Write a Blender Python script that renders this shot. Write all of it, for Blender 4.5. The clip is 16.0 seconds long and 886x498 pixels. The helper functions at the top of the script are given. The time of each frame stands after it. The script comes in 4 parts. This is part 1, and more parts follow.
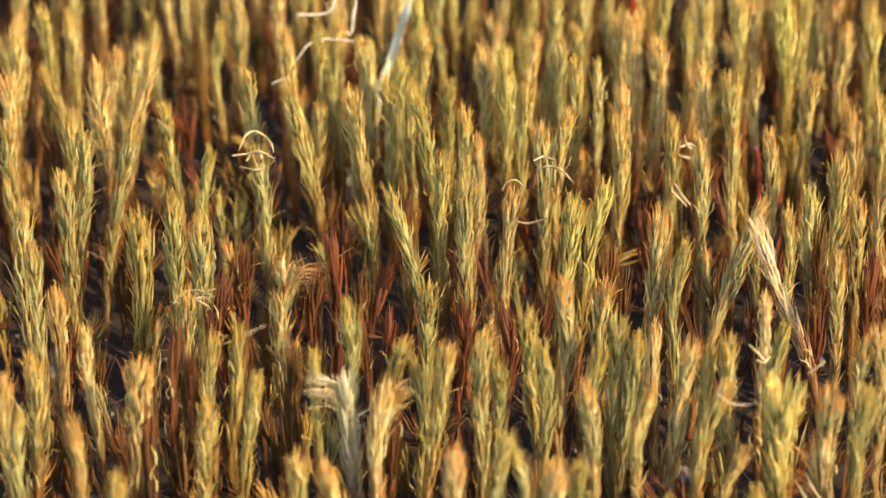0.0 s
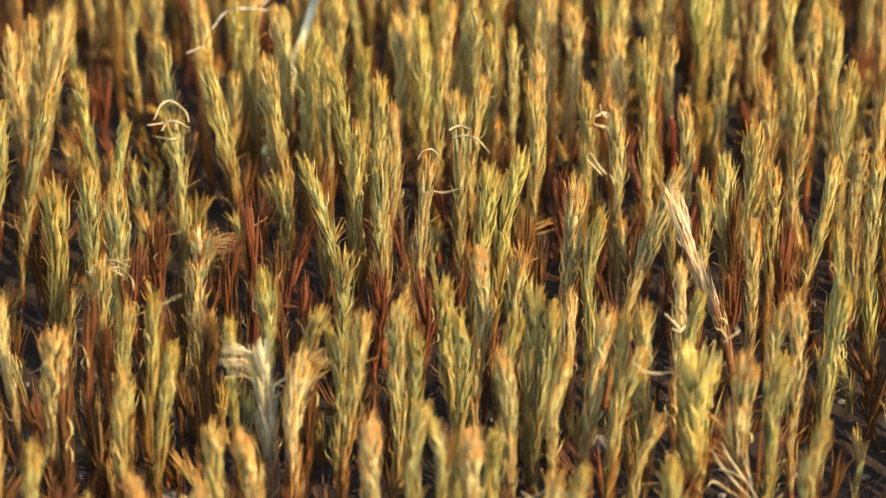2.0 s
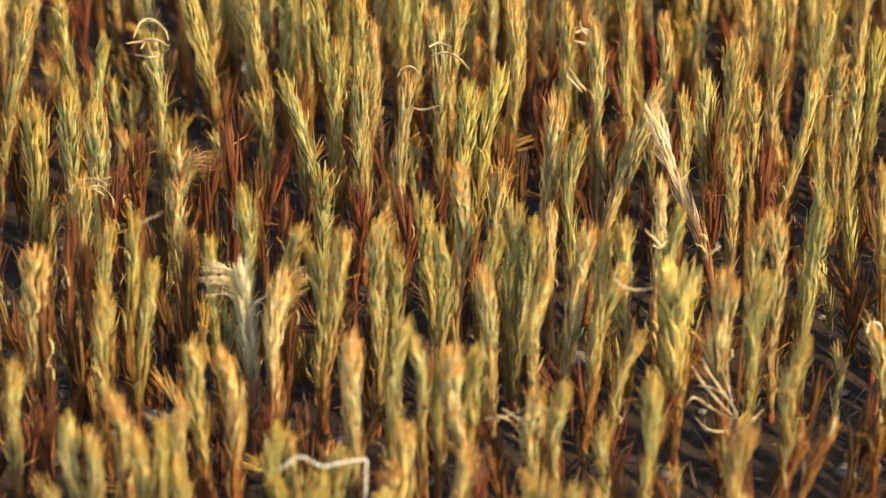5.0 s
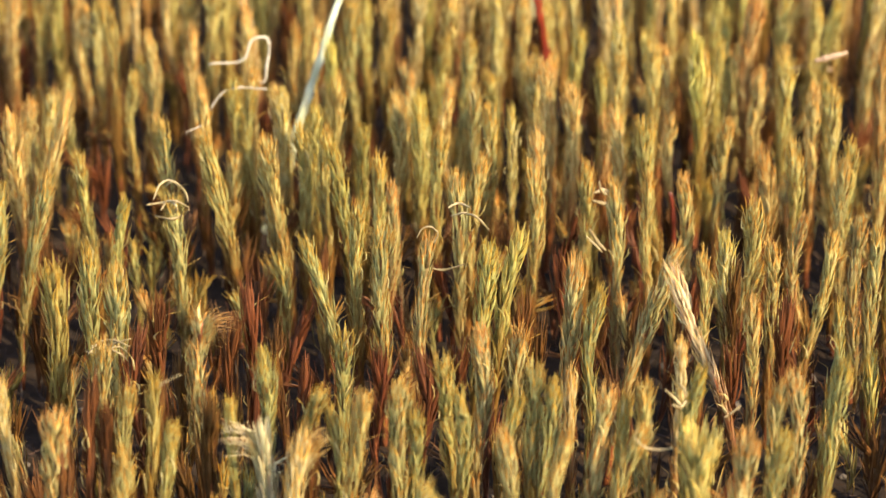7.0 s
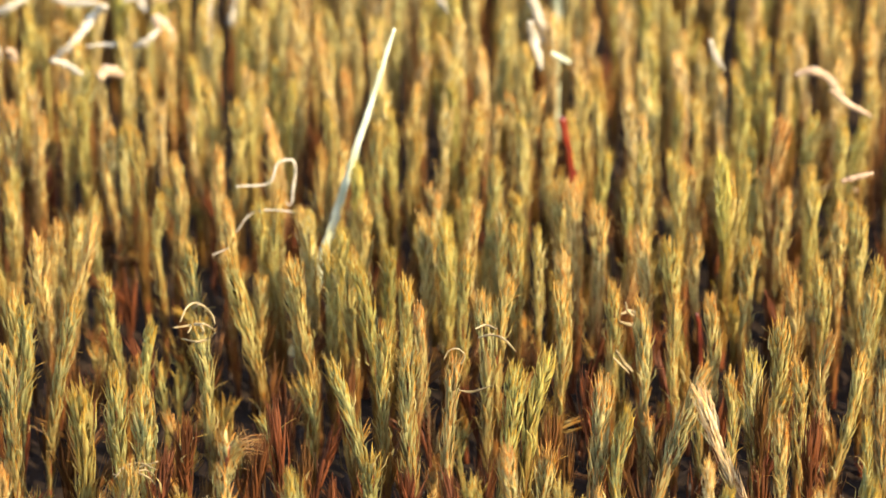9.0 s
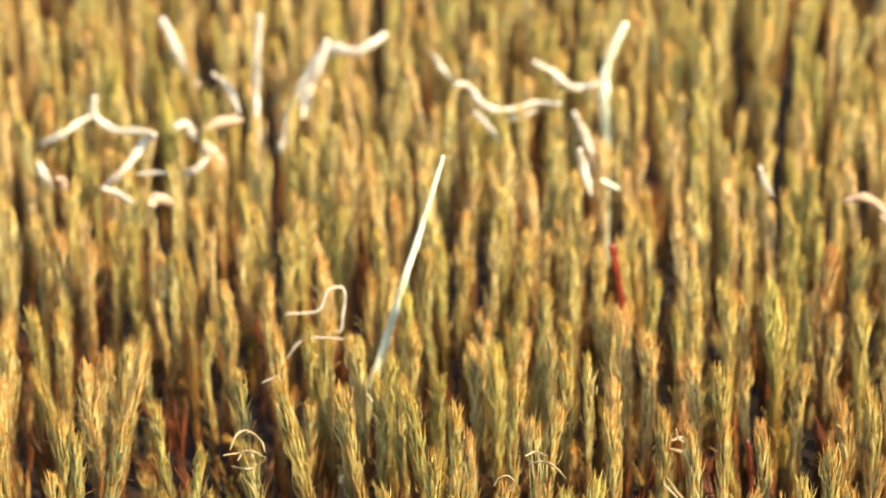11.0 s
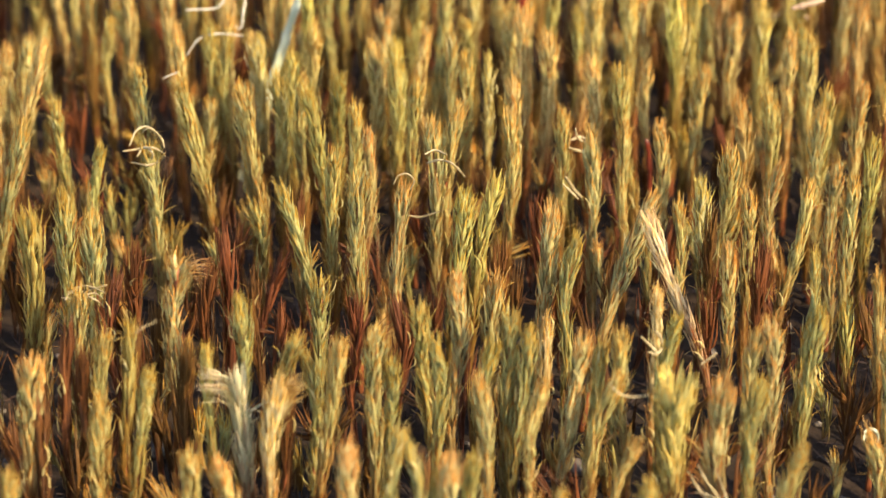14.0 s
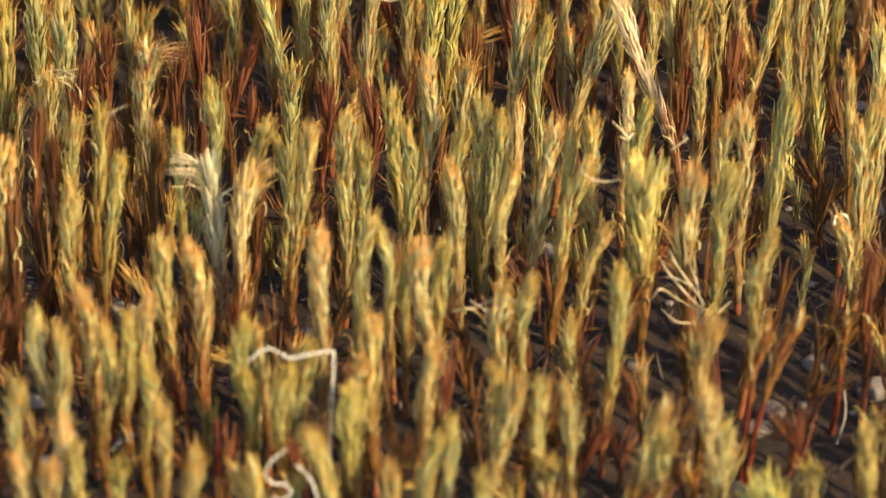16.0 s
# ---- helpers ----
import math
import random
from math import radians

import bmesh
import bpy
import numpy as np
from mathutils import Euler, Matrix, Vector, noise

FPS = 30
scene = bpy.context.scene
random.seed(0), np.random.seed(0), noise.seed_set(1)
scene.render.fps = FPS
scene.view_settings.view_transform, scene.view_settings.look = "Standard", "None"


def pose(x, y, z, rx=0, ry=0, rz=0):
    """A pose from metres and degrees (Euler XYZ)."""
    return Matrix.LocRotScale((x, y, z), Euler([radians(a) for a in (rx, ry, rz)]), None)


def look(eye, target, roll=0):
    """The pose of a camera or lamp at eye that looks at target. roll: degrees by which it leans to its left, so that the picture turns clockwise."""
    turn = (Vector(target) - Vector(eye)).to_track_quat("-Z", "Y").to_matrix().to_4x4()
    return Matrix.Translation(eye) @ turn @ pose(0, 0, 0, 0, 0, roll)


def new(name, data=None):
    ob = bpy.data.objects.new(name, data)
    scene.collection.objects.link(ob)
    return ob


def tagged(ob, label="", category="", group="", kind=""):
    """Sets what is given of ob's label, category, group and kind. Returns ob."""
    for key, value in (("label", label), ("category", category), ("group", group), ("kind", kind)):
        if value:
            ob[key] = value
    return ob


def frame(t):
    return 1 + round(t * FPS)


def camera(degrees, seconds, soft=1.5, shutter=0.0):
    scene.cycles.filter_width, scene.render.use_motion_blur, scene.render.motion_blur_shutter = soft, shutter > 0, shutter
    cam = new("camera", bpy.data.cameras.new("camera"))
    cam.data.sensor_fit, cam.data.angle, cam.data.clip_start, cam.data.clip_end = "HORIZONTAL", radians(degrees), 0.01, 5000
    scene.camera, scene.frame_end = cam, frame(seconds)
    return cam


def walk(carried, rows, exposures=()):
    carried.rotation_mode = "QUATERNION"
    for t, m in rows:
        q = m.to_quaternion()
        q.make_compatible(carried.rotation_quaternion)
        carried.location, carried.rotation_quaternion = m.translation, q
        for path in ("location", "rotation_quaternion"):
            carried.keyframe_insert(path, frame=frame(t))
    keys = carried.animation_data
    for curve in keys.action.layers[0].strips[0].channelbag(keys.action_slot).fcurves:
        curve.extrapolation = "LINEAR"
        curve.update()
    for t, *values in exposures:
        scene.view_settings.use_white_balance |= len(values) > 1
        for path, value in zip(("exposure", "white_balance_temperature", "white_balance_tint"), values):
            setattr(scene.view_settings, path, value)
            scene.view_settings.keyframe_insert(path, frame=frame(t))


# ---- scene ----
# camera: a long lens on a tripod head, turning where it stands
cam = camera(12.0, 16.0)
EYE = 0.410
cam.data.dof.use_dof = True
cam.data.dof.focus_distance = 0.772
cam.data.dof.aperture_fstop = 20.5
ROWS = [
    (0.0, 61.000, -0.000, 0.000),
    (0.5, 61.018, -0.085, -0.135),
    (1.0, 60.986, -0.189, -0.387),
    (1.5, 60.850, -0.272, -0.682),
    (2.0, 60.587, -0.456, -1.058),
    (2.5, 60.274, -0.532, -1.214),
    (3.0, 60.033, -0.608, -1.270),
    (3.2, 59.938, -0.628, -1.303),
    (3.6, 59.745, -0.631, -1.355),
    (4.0, 59.547, -0.589, -1.398),
    (4.4, 59.412, -0.519, -1.424),
    (4.8, 59.408, -0.441, -1.421),
    (5.3, 59.689, -0.359, -1.360),
    (5.5, 59.896, -0.341, -1.334),
    (6.0, 60.672, -0.186, -1.166),
    (6.5, 61.419, 0.086, -1.163),
    (7.0, 61.641, -0.120, -1.246),
    (7.5, 61.641, -0.203, -1.295),
    (8.0, 62.145, 0.115, -1.225),
    (8.5, 62.857, 0.204, -1.084),
    (9.0, 63.297, 0.244, -1.027),
    (9.5, 63.652, 0.371, -0.975),
    (9.7, 63.790, 0.400, -0.920),
    (10.1, 64.153, 0.479, -0.776),
    (10.5, 64.605, 0.578, -0.597),
    (10.9, 64.974, 0.647, -0.473),
    (11.3, 65.088, 0.641, -0.496),
    (11.8, 64.610, 0.450, -0.871),
    (12.0, 64.173, 0.298, -1.159),
    (12.5, 63.133, 0.046, -1.420),
    (13.0, 62.075, -0.067, -1.298),
    (13.5, 61.317, -0.125, -1.397),
    (14.0, 60.921, -0.361, -1.483),
    (14.5, 59.995, -0.487, -1.759),
    (15.0, 59.021, -0.562, -1.733),
    (15.5, 58.331, -0.691, -1.731),
    (16.0, 57.995, -0.642, -1.772),
]
walk(cam, [(t, pose(0, 0, EYE, rx, ry, rz)) for t, rx, ry, rz in ROWS], [(0.0, 2.21, 7850, 8), (16.0, 2.21, 7850, 8)])

# ---- light: low warm sun from the right, blue sky ----
SUN_EL, SUN_AZ = 40.0, 138.0  # degrees; azimuth clockwise from ahead (+y)
world = bpy.data.worlds.new("sky")
scene.world = world
world.use_nodes = True
wn = world.node_tree.nodes
sky = wn.new("ShaderNodeTexSky")
sky.sky_type, sky.sun_disc = "NISHITA", False
sky.sun_elevation, sky.sun_rotation = radians(SUN_EL), radians(SUN_AZ)
world.node_tree.links.new(sky.outputs[0], wn["Background"].inputs[0])
wn["Background"].inputs[1].default_value = 0.15
sun = new("sun", bpy.data.lights.new("sun", "SUN"))
sun.data.energy, sun.data.angle, sun.data.color = 2.7, radians(0.6), (1.0, 0.84, 0.56)
sun_dir = Vector((math.sin(radians(SUN_AZ)) * math.cos(radians(SUN_EL)), math.cos(radians(SUN_AZ)) * math.cos(radians(SUN_EL)), math.sin(radians(SUN_EL))))
sun.matrix_world = look(sun_dir * 3, (0, 0, 0))


# ---- materials ----
def material(name):
    m = bpy.data.materials.new(name)
    m.use_nodes = True
    return m, m.node_tree.nodes, m.node_tree.links


def leaf_material(name, blade, mid, tip, old, rough=0.5, through_light=0.46, pale_margin=True):
    """A leaf: sheath and blade colour along its length, a dry tip, and an older colour on the lower leaves."""
    m, n, l = material(name)
    b = n["Principled BSDF"]
    along = n.new("ShaderNodeAttribute")
    along.attribute_name = "along"
    age = n.new("ShaderNodeAttribute")
    age.attribute_name = "age"
    geo = n.new("ShaderNodeNewGeometry")
    tone = n.new("ShaderNodeAttribute")
    tone.attribute_name = "tone"
    ramp = n.new("ShaderNodeValToRGB")
    e = ramp.color_ramp.elements
    e[0].position, e[0].color = 0.0, (*[0.45 * c + 0.35 * d for c, d in zip(blade, old)], 1)
    e[1].position, e[1].color = 1.0, (*tip, 1)
    for p, c in ((0.24, [0.8 * c for c in blade]), (0.50, mid), (0.68, [0.8 * a + 0.2 * d for a, d in zip(mid, tip)]), (0.80, tip)):
        q = e.new(p)
        q.color = (*c, 1)
    shift = n.new("ShaderNodeMath")
    shift.operation = "MULTIPLY_ADD"
    l.new(geo.outputs["Random Per Island"], shift.inputs[0])
    shift.inputs[1].default_value = 0.22
    minus = n.new("ShaderNodeMath")
    minus.operation = "ADD"
    l.new(along.outputs["Fac"], minus.inputs[0])
    minus.inputs[1].default_value = -0.11
    l.new(minus.outputs[0], shift.inputs[2])
    l.new(shift.outputs[0], ramp.inputs[0])
    # pale thin margins beside a darker midrib
    rim = n.new("ShaderNodeAttribute")
    rim.attribute_name = "rim"
    edge = n.new("ShaderNodeMapRange")
    edge.inputs["From Min"].default_value, edge.inputs["From Max"].default_value = 0.35, 1.0
    edge.inputs["To Max"].default_value = 0.75
    l.new(rim.outputs["Fac"], edge.inputs[0])
    margin = n.new("ShaderNodeMix")
    margin.data_type = "RGBA"
    l.new(edge.outputs[0], margin.inputs["Factor"])
    l.new(ramp.outputs[0], margin.inputs["A"])
    margin.inputs["B"].default_value = (*[0.45 * a + 0.55 * c for a, c in zip(mid, (0.60, 0.515, 0.23))], 1) if pale_margin else (*mid, 1)
    # older leaves
    old_mix = n.new("ShaderNodeMix")
    old_mix.data_type = "RGBA"
    l.new(age.outputs["Fac"], old_mix.inputs["Factor"])
    l.new(margin.outputs["Result"], old_mix.inputs["A"])
    old_mix.inputs["B"].default_value = (*old, 1)
    # leaf by leaf and shoot by shoot
    hsv = n.new("ShaderNodeHueSaturation")
    hue = n.new("ShaderNodeMapRange")
    hue.inputs["To Min"].default_value, hue.inputs["To Max"].default_value = 0.488, 0.526
    l.new(tone.outputs["Fac"], hue.inputs[0])
    l.new(hue.outputs[0], hsv.inputs["Hue"])
    val = n.new("ShaderNodeMapRange")
    val.inputs["To Min"].default_value, val.inputs["To Max"].default_value = 0.60, 1.26
    l.new(geo.outputs["Random Per Island"], val.inputs[0])
    by_shoot = n.new("ShaderNodeMapRange")
    by_shoot.inputs["To Min"].default_value, by_shoot.inputs["To Max"].default_value = 1.14, 0.84
    l.new(tone.outputs["Fac"], by_shoot.inputs[0])
    both = n.new("ShaderNodeMath")
    both.operation = "MULTIPLY"
    l.new(val.outputs[0], both.inputs[0])
    l.new(by_shoot.outputs[0], both.inputs[1])
    l.new(both.outputs[0], hsv.inputs["Value"])
    l.new(old_mix.outputs["Result"], hsv.inputs["Color"])
    # fine lengthwise grain and brown flecks
    tex = n.new("ShaderNodeTexCoord")
    grain = n.new("ShaderNodeTexNoise")
    grain.inputs["Scale"].default_value, grain.inputs["Detail"].default_value = 900.0, 4.0
    l.new(tex.outputs["Object"], grain.inputs["Vector"])
    fleck = n.new("ShaderNodeMapRange")
    fleck.inputs["From Min"].default_value, fleck.inputs["From Max"].default_value = 0.50, 0.70
    fleck.inputs["To Max"].default_value = 0.5
    l.new(grain.outputs["Fac"], fleck.inputs[0])
    spot = n.new("ShaderNodeMix")
    spot.data_type = "RGBA"
    l.new(fleck.outputs[0], spot.inputs["Factor"])
    l.new(hsv.outputs[0], spot.inputs["A"])
    spot.inputs["B"].default_value = (*[c * 0.6 for c in tip], 1)
    l.new(spot.outputs["Result"], b.inputs["Base Color"])
    b.inputs["Roughness"].default_value = rough
    b.inputs["Specular IOR Level"].default_value = 0.4
    bump = n.new("ShaderNodeBump")
    bump.inputs["Strength"].default_value, bump.inputs["Distance"].default_value = 0.25, 0.0003
    l.new(grain.outputs["Fac"], bump.inputs["Height"])
    l.new(bump.outputs[0], b.inputs["Normal"])
    tr = n.new("ShaderNodeBsdfTranslucent")
    l.new(spot.outputs["Result"], tr.inputs["Color"])
    mix = n.new("ShaderNodeMixShader")
    mix.inputs[0].default_value = through_light
    l.new(b.outputs[0], mix.inputs[1])
    l.new(tr.outputs[0], mix.inputs[2])
    l.new(mix.outputs[0], n["Material Output"].inputs[0])
    return m


OLD = (0.21, 0.070, 0.022)
LEAF = {
    "plain": leaf_material("moss_leaf_olive", (0.34, 0.30, 0.11), (0.47, 0.405, 0.17), (0.45, 0.20, 0.030), OLD),
    "green": leaf_material("moss_leaf_grey_green", (0.29, 0.285, 0.125), (0.42, 0.385, 0.185), (0.44, 0.20, 0.032), OLD),
    "brown": leaf_material("moss_leaf_brown", (0.34, 0.225, 0.085), (0.45, 0.32, 0.13), (0.40, 0.165, 0.027), OLD),
    "gold": leaf_material("moss_leaf_gold", (0.45, 0.37, 0.135), (0.58, 0.485, 0.21), (0.50, 0.25, 0.045), OLD),
    "straw": leaf_material("moss_leaf_straw", (0.53, 0.44, 0.205), (0.64, 0.53, 0.29), (0.56, 0.32, 0.075), OLD),
    "fresh": leaf_material("moss_leaf_yellow_green", (0.40, 0.36, 0.10), (0.54, 0.46, 0.17), (0.58, 0.38, 0.09), OLD),
    "pale": leaf_material("moss_leaf_bleached", (0.60, 0.52, 0.36), (0.62, 0.52, 0.34), (0.56, 0.36, 0.15), OLD),
    "silver": leaf_material("moss_leaf_silver_green", (0.38, 0.39, 0.23), (0.52, 0.50, 0.33), (0.60, 0.48, 0.30), OLD),
    "dead": leaf_material("moss_leaf_rust", (0.16, 0.052, 0.017), (0.12, 0.038, 0.013), (0.13, 0.045, 0.015), (0.07, 0.024, 0.012), 0.6, 0.25, False),
    "red": leaf_material("moss_leaf_red", (0.30, 0.19, 0.06), (0.26, 0.10, 0.03), (0.46, 0.22, 0.05), (0.15, 0.03, 0.016), pale_margin=False),
}


def simple_material(name, dark, light, scale, rough=0.6, bump_depth=0.0003, spec=0.4):
    m, n, l = material(name)
    b = n["Principled BSDF"]
    tex = n.new("ShaderNodeTexCoord")
    info = n.new("ShaderNodeObjectInfo")
    noise_a = n.new("ShaderNodeTexNoise")
    noise_a.inputs["Scale"].default_value, noise_a.inputs["Detail"].default_value = scale, 6.0
    l.new(tex.outputs["Object"], noise_a.inputs["Vector"])
    ramp = n.new("ShaderNodeValToRGB")
    ramp.color_ramp.elements[0].position, ramp.color_ramp.elements[0].color = 0.32, (*dark, 1)
    ramp.color_ramp.elements[1].position, ramp.color_ramp.elements[1].color = 0.68, (*light, 1)
    l.new(noise_a.outputs["Fac"], ramp.inputs[0])
    hsv = n.new("ShaderNodeHueSaturation")
    val = n.new("ShaderNodeMapRange")
    val.inputs["To Min"].default_value, val.inputs["To Max"].default_value = 0.75, 1.25
    geo = n.new("ShaderNodeNewGeometry")
    l.new(geo.outputs["Random Per Island"], val.inputs[0])
    l.new(val.outputs[0], hsv.inputs["Value"])
    l.new(ramp.outputs[0], hsv.inputs["Color"])
    l.new(hsv.outputs[0], b.inputs["Base Color"])
    b.inputs["Roughness"].default_value = rough
    b.inputs["Specular IOR Level"].default_value = spec
    bump = n.new("ShaderNodeBump")
    bump.inputs["Strength"].default_value, bump.inputs["Distance"].default_value = 0.6, bump_depth
    l.new(noise_a.outputs["Fac"], bump.inputs["Height"])
    l.new(bump.outputs[0], b.inputs["Normal"])
    return m


STEM = simple_material("moss_stem", (0.09, 0.025, 0.012), (0.22, 0.07, 0.03), 400, 0.5)
STEM_RED = simple_material("moss_stem_red", (0.05, 0.010, 0.007), (0.12, 0.022, 0.012), 400, 0.4)
# near black: the shade between the stems is put into this colour
SHADED_SOIL = simple_material("soil", (0.007, 0.004, 0.003), (0.022, 0.0135, 0.010), 180, 0.9, 0.002, 0.2)
STONE = simple_material("gravel", (0.045, 0.036, 0.033), (0.10, 0.083, 0.076), 300, 0.7, 0.0006)
DRY_GRASS = simple_material("dry_grass", (0.22, 0.195, 0.16), (0.37, 0.335, 0.285), 260, 0.5)
GREEN_BLADE = simple_material("pale_green_blade", (0.32, 0.35, 0.25), (0.46, 0.48, 0.38), 200, 0.45)
STRAW = simple_material("dry_straw", (0.15, 0.112, 0.06), (0.27, 0.21, 0.12), 260, 0.5)
SETA = simple_material("seta_red", (0.09, 0.012, 0.008), (0.17, 0.024, 0.012), 300, 0.35)
# brown leaves, darkened in colour for the shade under the shoots
SHADED_LITTER = simple_material("leaf_litter", (0.010, 0.005, 0.0035), (0.030, 0.013, 0.0075), 300, 0.7)
DEAD_LEAF = simple_material("dead_leaf_pink", (0.20, 0.13, 0.09), (0.34, 0.25, 0.18), 240, 0.6)


# ---- building helpers ----
def mesh_object(name, verts, faces, mat, parent=None, label="", attributes=None):
    me = bpy.data.meshes.new(name)
    me.from_pydata(verts, [], faces)
    me.materials.append(mat)
    if attributes and "along" in attributes:  # 0 on a leaf's midrib, 1 on its margins
        attributes = {**attributes, "rim": np.tile([1.0, 0.0, 1.0], len(verts) // 3)}
    me.polygons.foreach_set("use_smooth", [True] * len(me.polygons))
    for key, values in (attributes or {}).items():
        me.attributes.new(key, "FLOAT", "POINT").data.foreach_set("value", values)
    ob = new(name, me)
    ob.parent = parent
    if label:
        ob["label"] = label
    return ob


def ground_z(x, y):
    """Height of the soil, in metres."""
    near = math.exp(-((x / 1.5) ** 2 + ((y - 0.7) / 1.5) ** 2))
    return near * (0.0035 * noise.noise((x * 22, y * 22, 0)) + 0.0015 * noise.noise((x * 90, y * 90, 3)))


ROWS_U = np.array([0.0, 0.25, 0.55, 0.82, 1.0])
LEAF_FACES = np.array([(3 * r + c, 3 * r + c + 1, 3 * r + c + 4, 3 * r + c + 3) for r in range(4) for c in range(2)])


def leaf_batch(base, up, out, length, half, reach, flare, stem_r, curl=None):
    """Many leaves at once: each hugs the stem along up, swells to reach outward and flares at its tip. Returns vertices, faces, along."""
    k = len(length)
    side = np.cross(up, out)
    side /= np.linalg.norm(side, axis=1)[:, None]
    u = ROWS_U[None, :, None]
    swell = stem_r[:, None, None] + (reach - stem_r)[:, None, None] * np.sin(np.minimum(u * 3.6, 1.5))
    away = swell + flare[:, None, None] * (0.15 * u ** 2 + 0.85 * u ** 5)
    drop = 0.25 * (np.abs(flare) ** 1.5 / length ** 0.5)[:, None, None] * u ** 3
    mid = base[:, None] + up[:, None] * (length[:, None, None] * u - drop) + out[:, None] * away
    if curl is not None:  # dry leaves twist sideways
        mid = mid + side[:, None] * curl[:, None, None] * (u ** 2 - 0.35 * np.sin(u * 3.1))
        mid = mid + out[:, None] * np.abs(curl)[:, None, None] * 0.35 * np.sin(u * 6.0 + curl[:, None, None] * 6000)
    width = half[:, None, None] * np.array([0.9, 1.15, 1.0, 0.46, 0.15])[None, :, None]
    fold = out[:, None] * (width * 0.8)
    v = np.stack([mid - side[:, None] * width - fold, mid, mid + side[:, None] * width - fold], axis=2).reshape(-1, 3)
    f = (LEAF_FACES[None] + 15 * np.arange(k)[:, None, None]).reshape(-1, 4)
    along = np.tile(np.repeat(ROWS_U, 3), k)
    return v, f, along


def tube(points, radii, sides=6):
    """A round tapering strand along points. Returns vertices and faces."""
    pts = np.array(points, float)
    tan = np.gradient(pts, axis=0)
    tan /= np.linalg.norm(tan, axis=1)[:, None] + 1e-12
    ref = np.array([0.13, 0.97, 0.2])
    a = np.cross(tan, ref)
    a /= np.linalg.norm(a, axis=1)[:, None] + 1e-12
    b = np.cross(tan, a)
    ang = np.arange(sides) * 2 * math.pi / sides
    ring = a[:, None] * np.cos(ang)[None, :, None] + b[:, None] * np.sin(ang)[None, :, None]
    v = (pts[:, None] + ring * np.array(radii)[:, None, None]).reshape(-1, 3)
    n = len(pts)
    f = [(i * sides + j, i * sides + (j + 1) % sides, (i + 1) * sides + (j + 1) % sides, (i + 1) * sides + j) for i in range(n - 1) for j in range(sides)]
    f += [tuple(range(sides))[::-1], tuple(range((n - 1) * sides, n * sides))]
    return v, f


def smooth_path(knots, n):
    """A smooth curve through a few knots."""
    k = np.array(knots, float)
    k = np.vstack([2 * k[0] - k[1], k, 2 * k[-1] - k[-2]])
    res = []
    for s in np.linspace(0, len(k) - 3 - 1e-6, n):
        i = int(s)
        t = s - i
        p0, p1, p2, p3 = k[i:i + 4]
        res.append(0.5 * (2 * p1 + (p2 - p0) * t + (2 * p0 - 5 * p1 + 4 * p2 - p3) * t * t + (3 * p1 - p0 - 3 * p2 + p3) * t ** 3))
    return np.array(res)


LABELS = {
    "plain": "olive-gold moss shoot with dry orange leaf tips",
    "green": "grey-green moss shoot with pointed orange-tipped leaves",
    "brown": "thick brownish dry moss shoot with folded leaves",
    "gold": "slender golden moss shoot with dry pointed leaves",
    "straw": "straw-coloured dry moss shoot with faded leaves",
    "fresh": "fresh yellow-green moss shoot with an open tip",
    "bud": "large open yellow-green moss bud with flaring leaves",
    "pale": "bleached leaning moss shoot, pale and papery",
    "dead": "dead rust-red moss shoot with withered leaves",
    "red": "short thin reddish moss shoot on a bare stem",
    "curl": "moss shoot with its bushy orange-tipped head combed to one side",
    "spread": "moss shoot with loose spreading grey-green leaves",
    "skirt": "thick grey-green moss shoot with a skirt of curled leaves",
    "swept": "moss shoot with a silvery fan of leaves swept aside",
    "frayed": "moss shoot with a bleached frayed head bent aside",
}
SHAPE = {  # leaf material, leaf length mm, leaves per mm, flare mm, bare share of the stem
    "plain": ("plain", 5.9, 4.7, 0.55, 0.10), "green": ("green", 6.2, 4.6, 0.65, 0.10), "brown": ("brown", 7.6, 4.0, 0.35, 0.05),
    "gold": ("gold", 6.0, 4.4, 0.5, 0.08), "straw": ("straw", 6.2, 4.4, 0.5, 0.12), "fresh": ("fresh", 6.4, 3.8, 0.9, 0.12), "bud": ("fresh", 8.6, 5.0, 0.75, 0.04),
    "pale": ("pale", 7.0, 3.4, 0.2, 0.2), "dead": ("dead", 10.5, 2.3, 0.45, 0.0), "red": ("red", 4.4, 2.6, 0.8, 0.45),
    "curl": ("green", 6.0, 5.6, 0.7, 0.12), "spread": ("green", 7.4, 2.7, 2.8, 0.15), "swept": ("silver", 7.0, 6.2, 0.8, 0.1), "frayed": ("straw", 7.0, 6.0, 0.5, 0.1), "skirt": ("green", 7.4, 4.2, 0.6, 0.15),
}
rng = np.random.RandomState(11)


def stem_curve(h, lx, ly, kind):
    """Points up the stem, in metres, from the base."""
    wob = rng.uniform(-0.9, 0.9, 4)
    return smooth_path([(0, 0, 0), (lx * 0.25 + wob[0], ly * 0.3 + wob[1], h * 0.34), (lx * 0.62 + wob[2], ly * 0.65 + wob[3], h * 0.68), (lx, ly, h - (7.0 if kind == "bud" else 3.4))], 30) / 1000


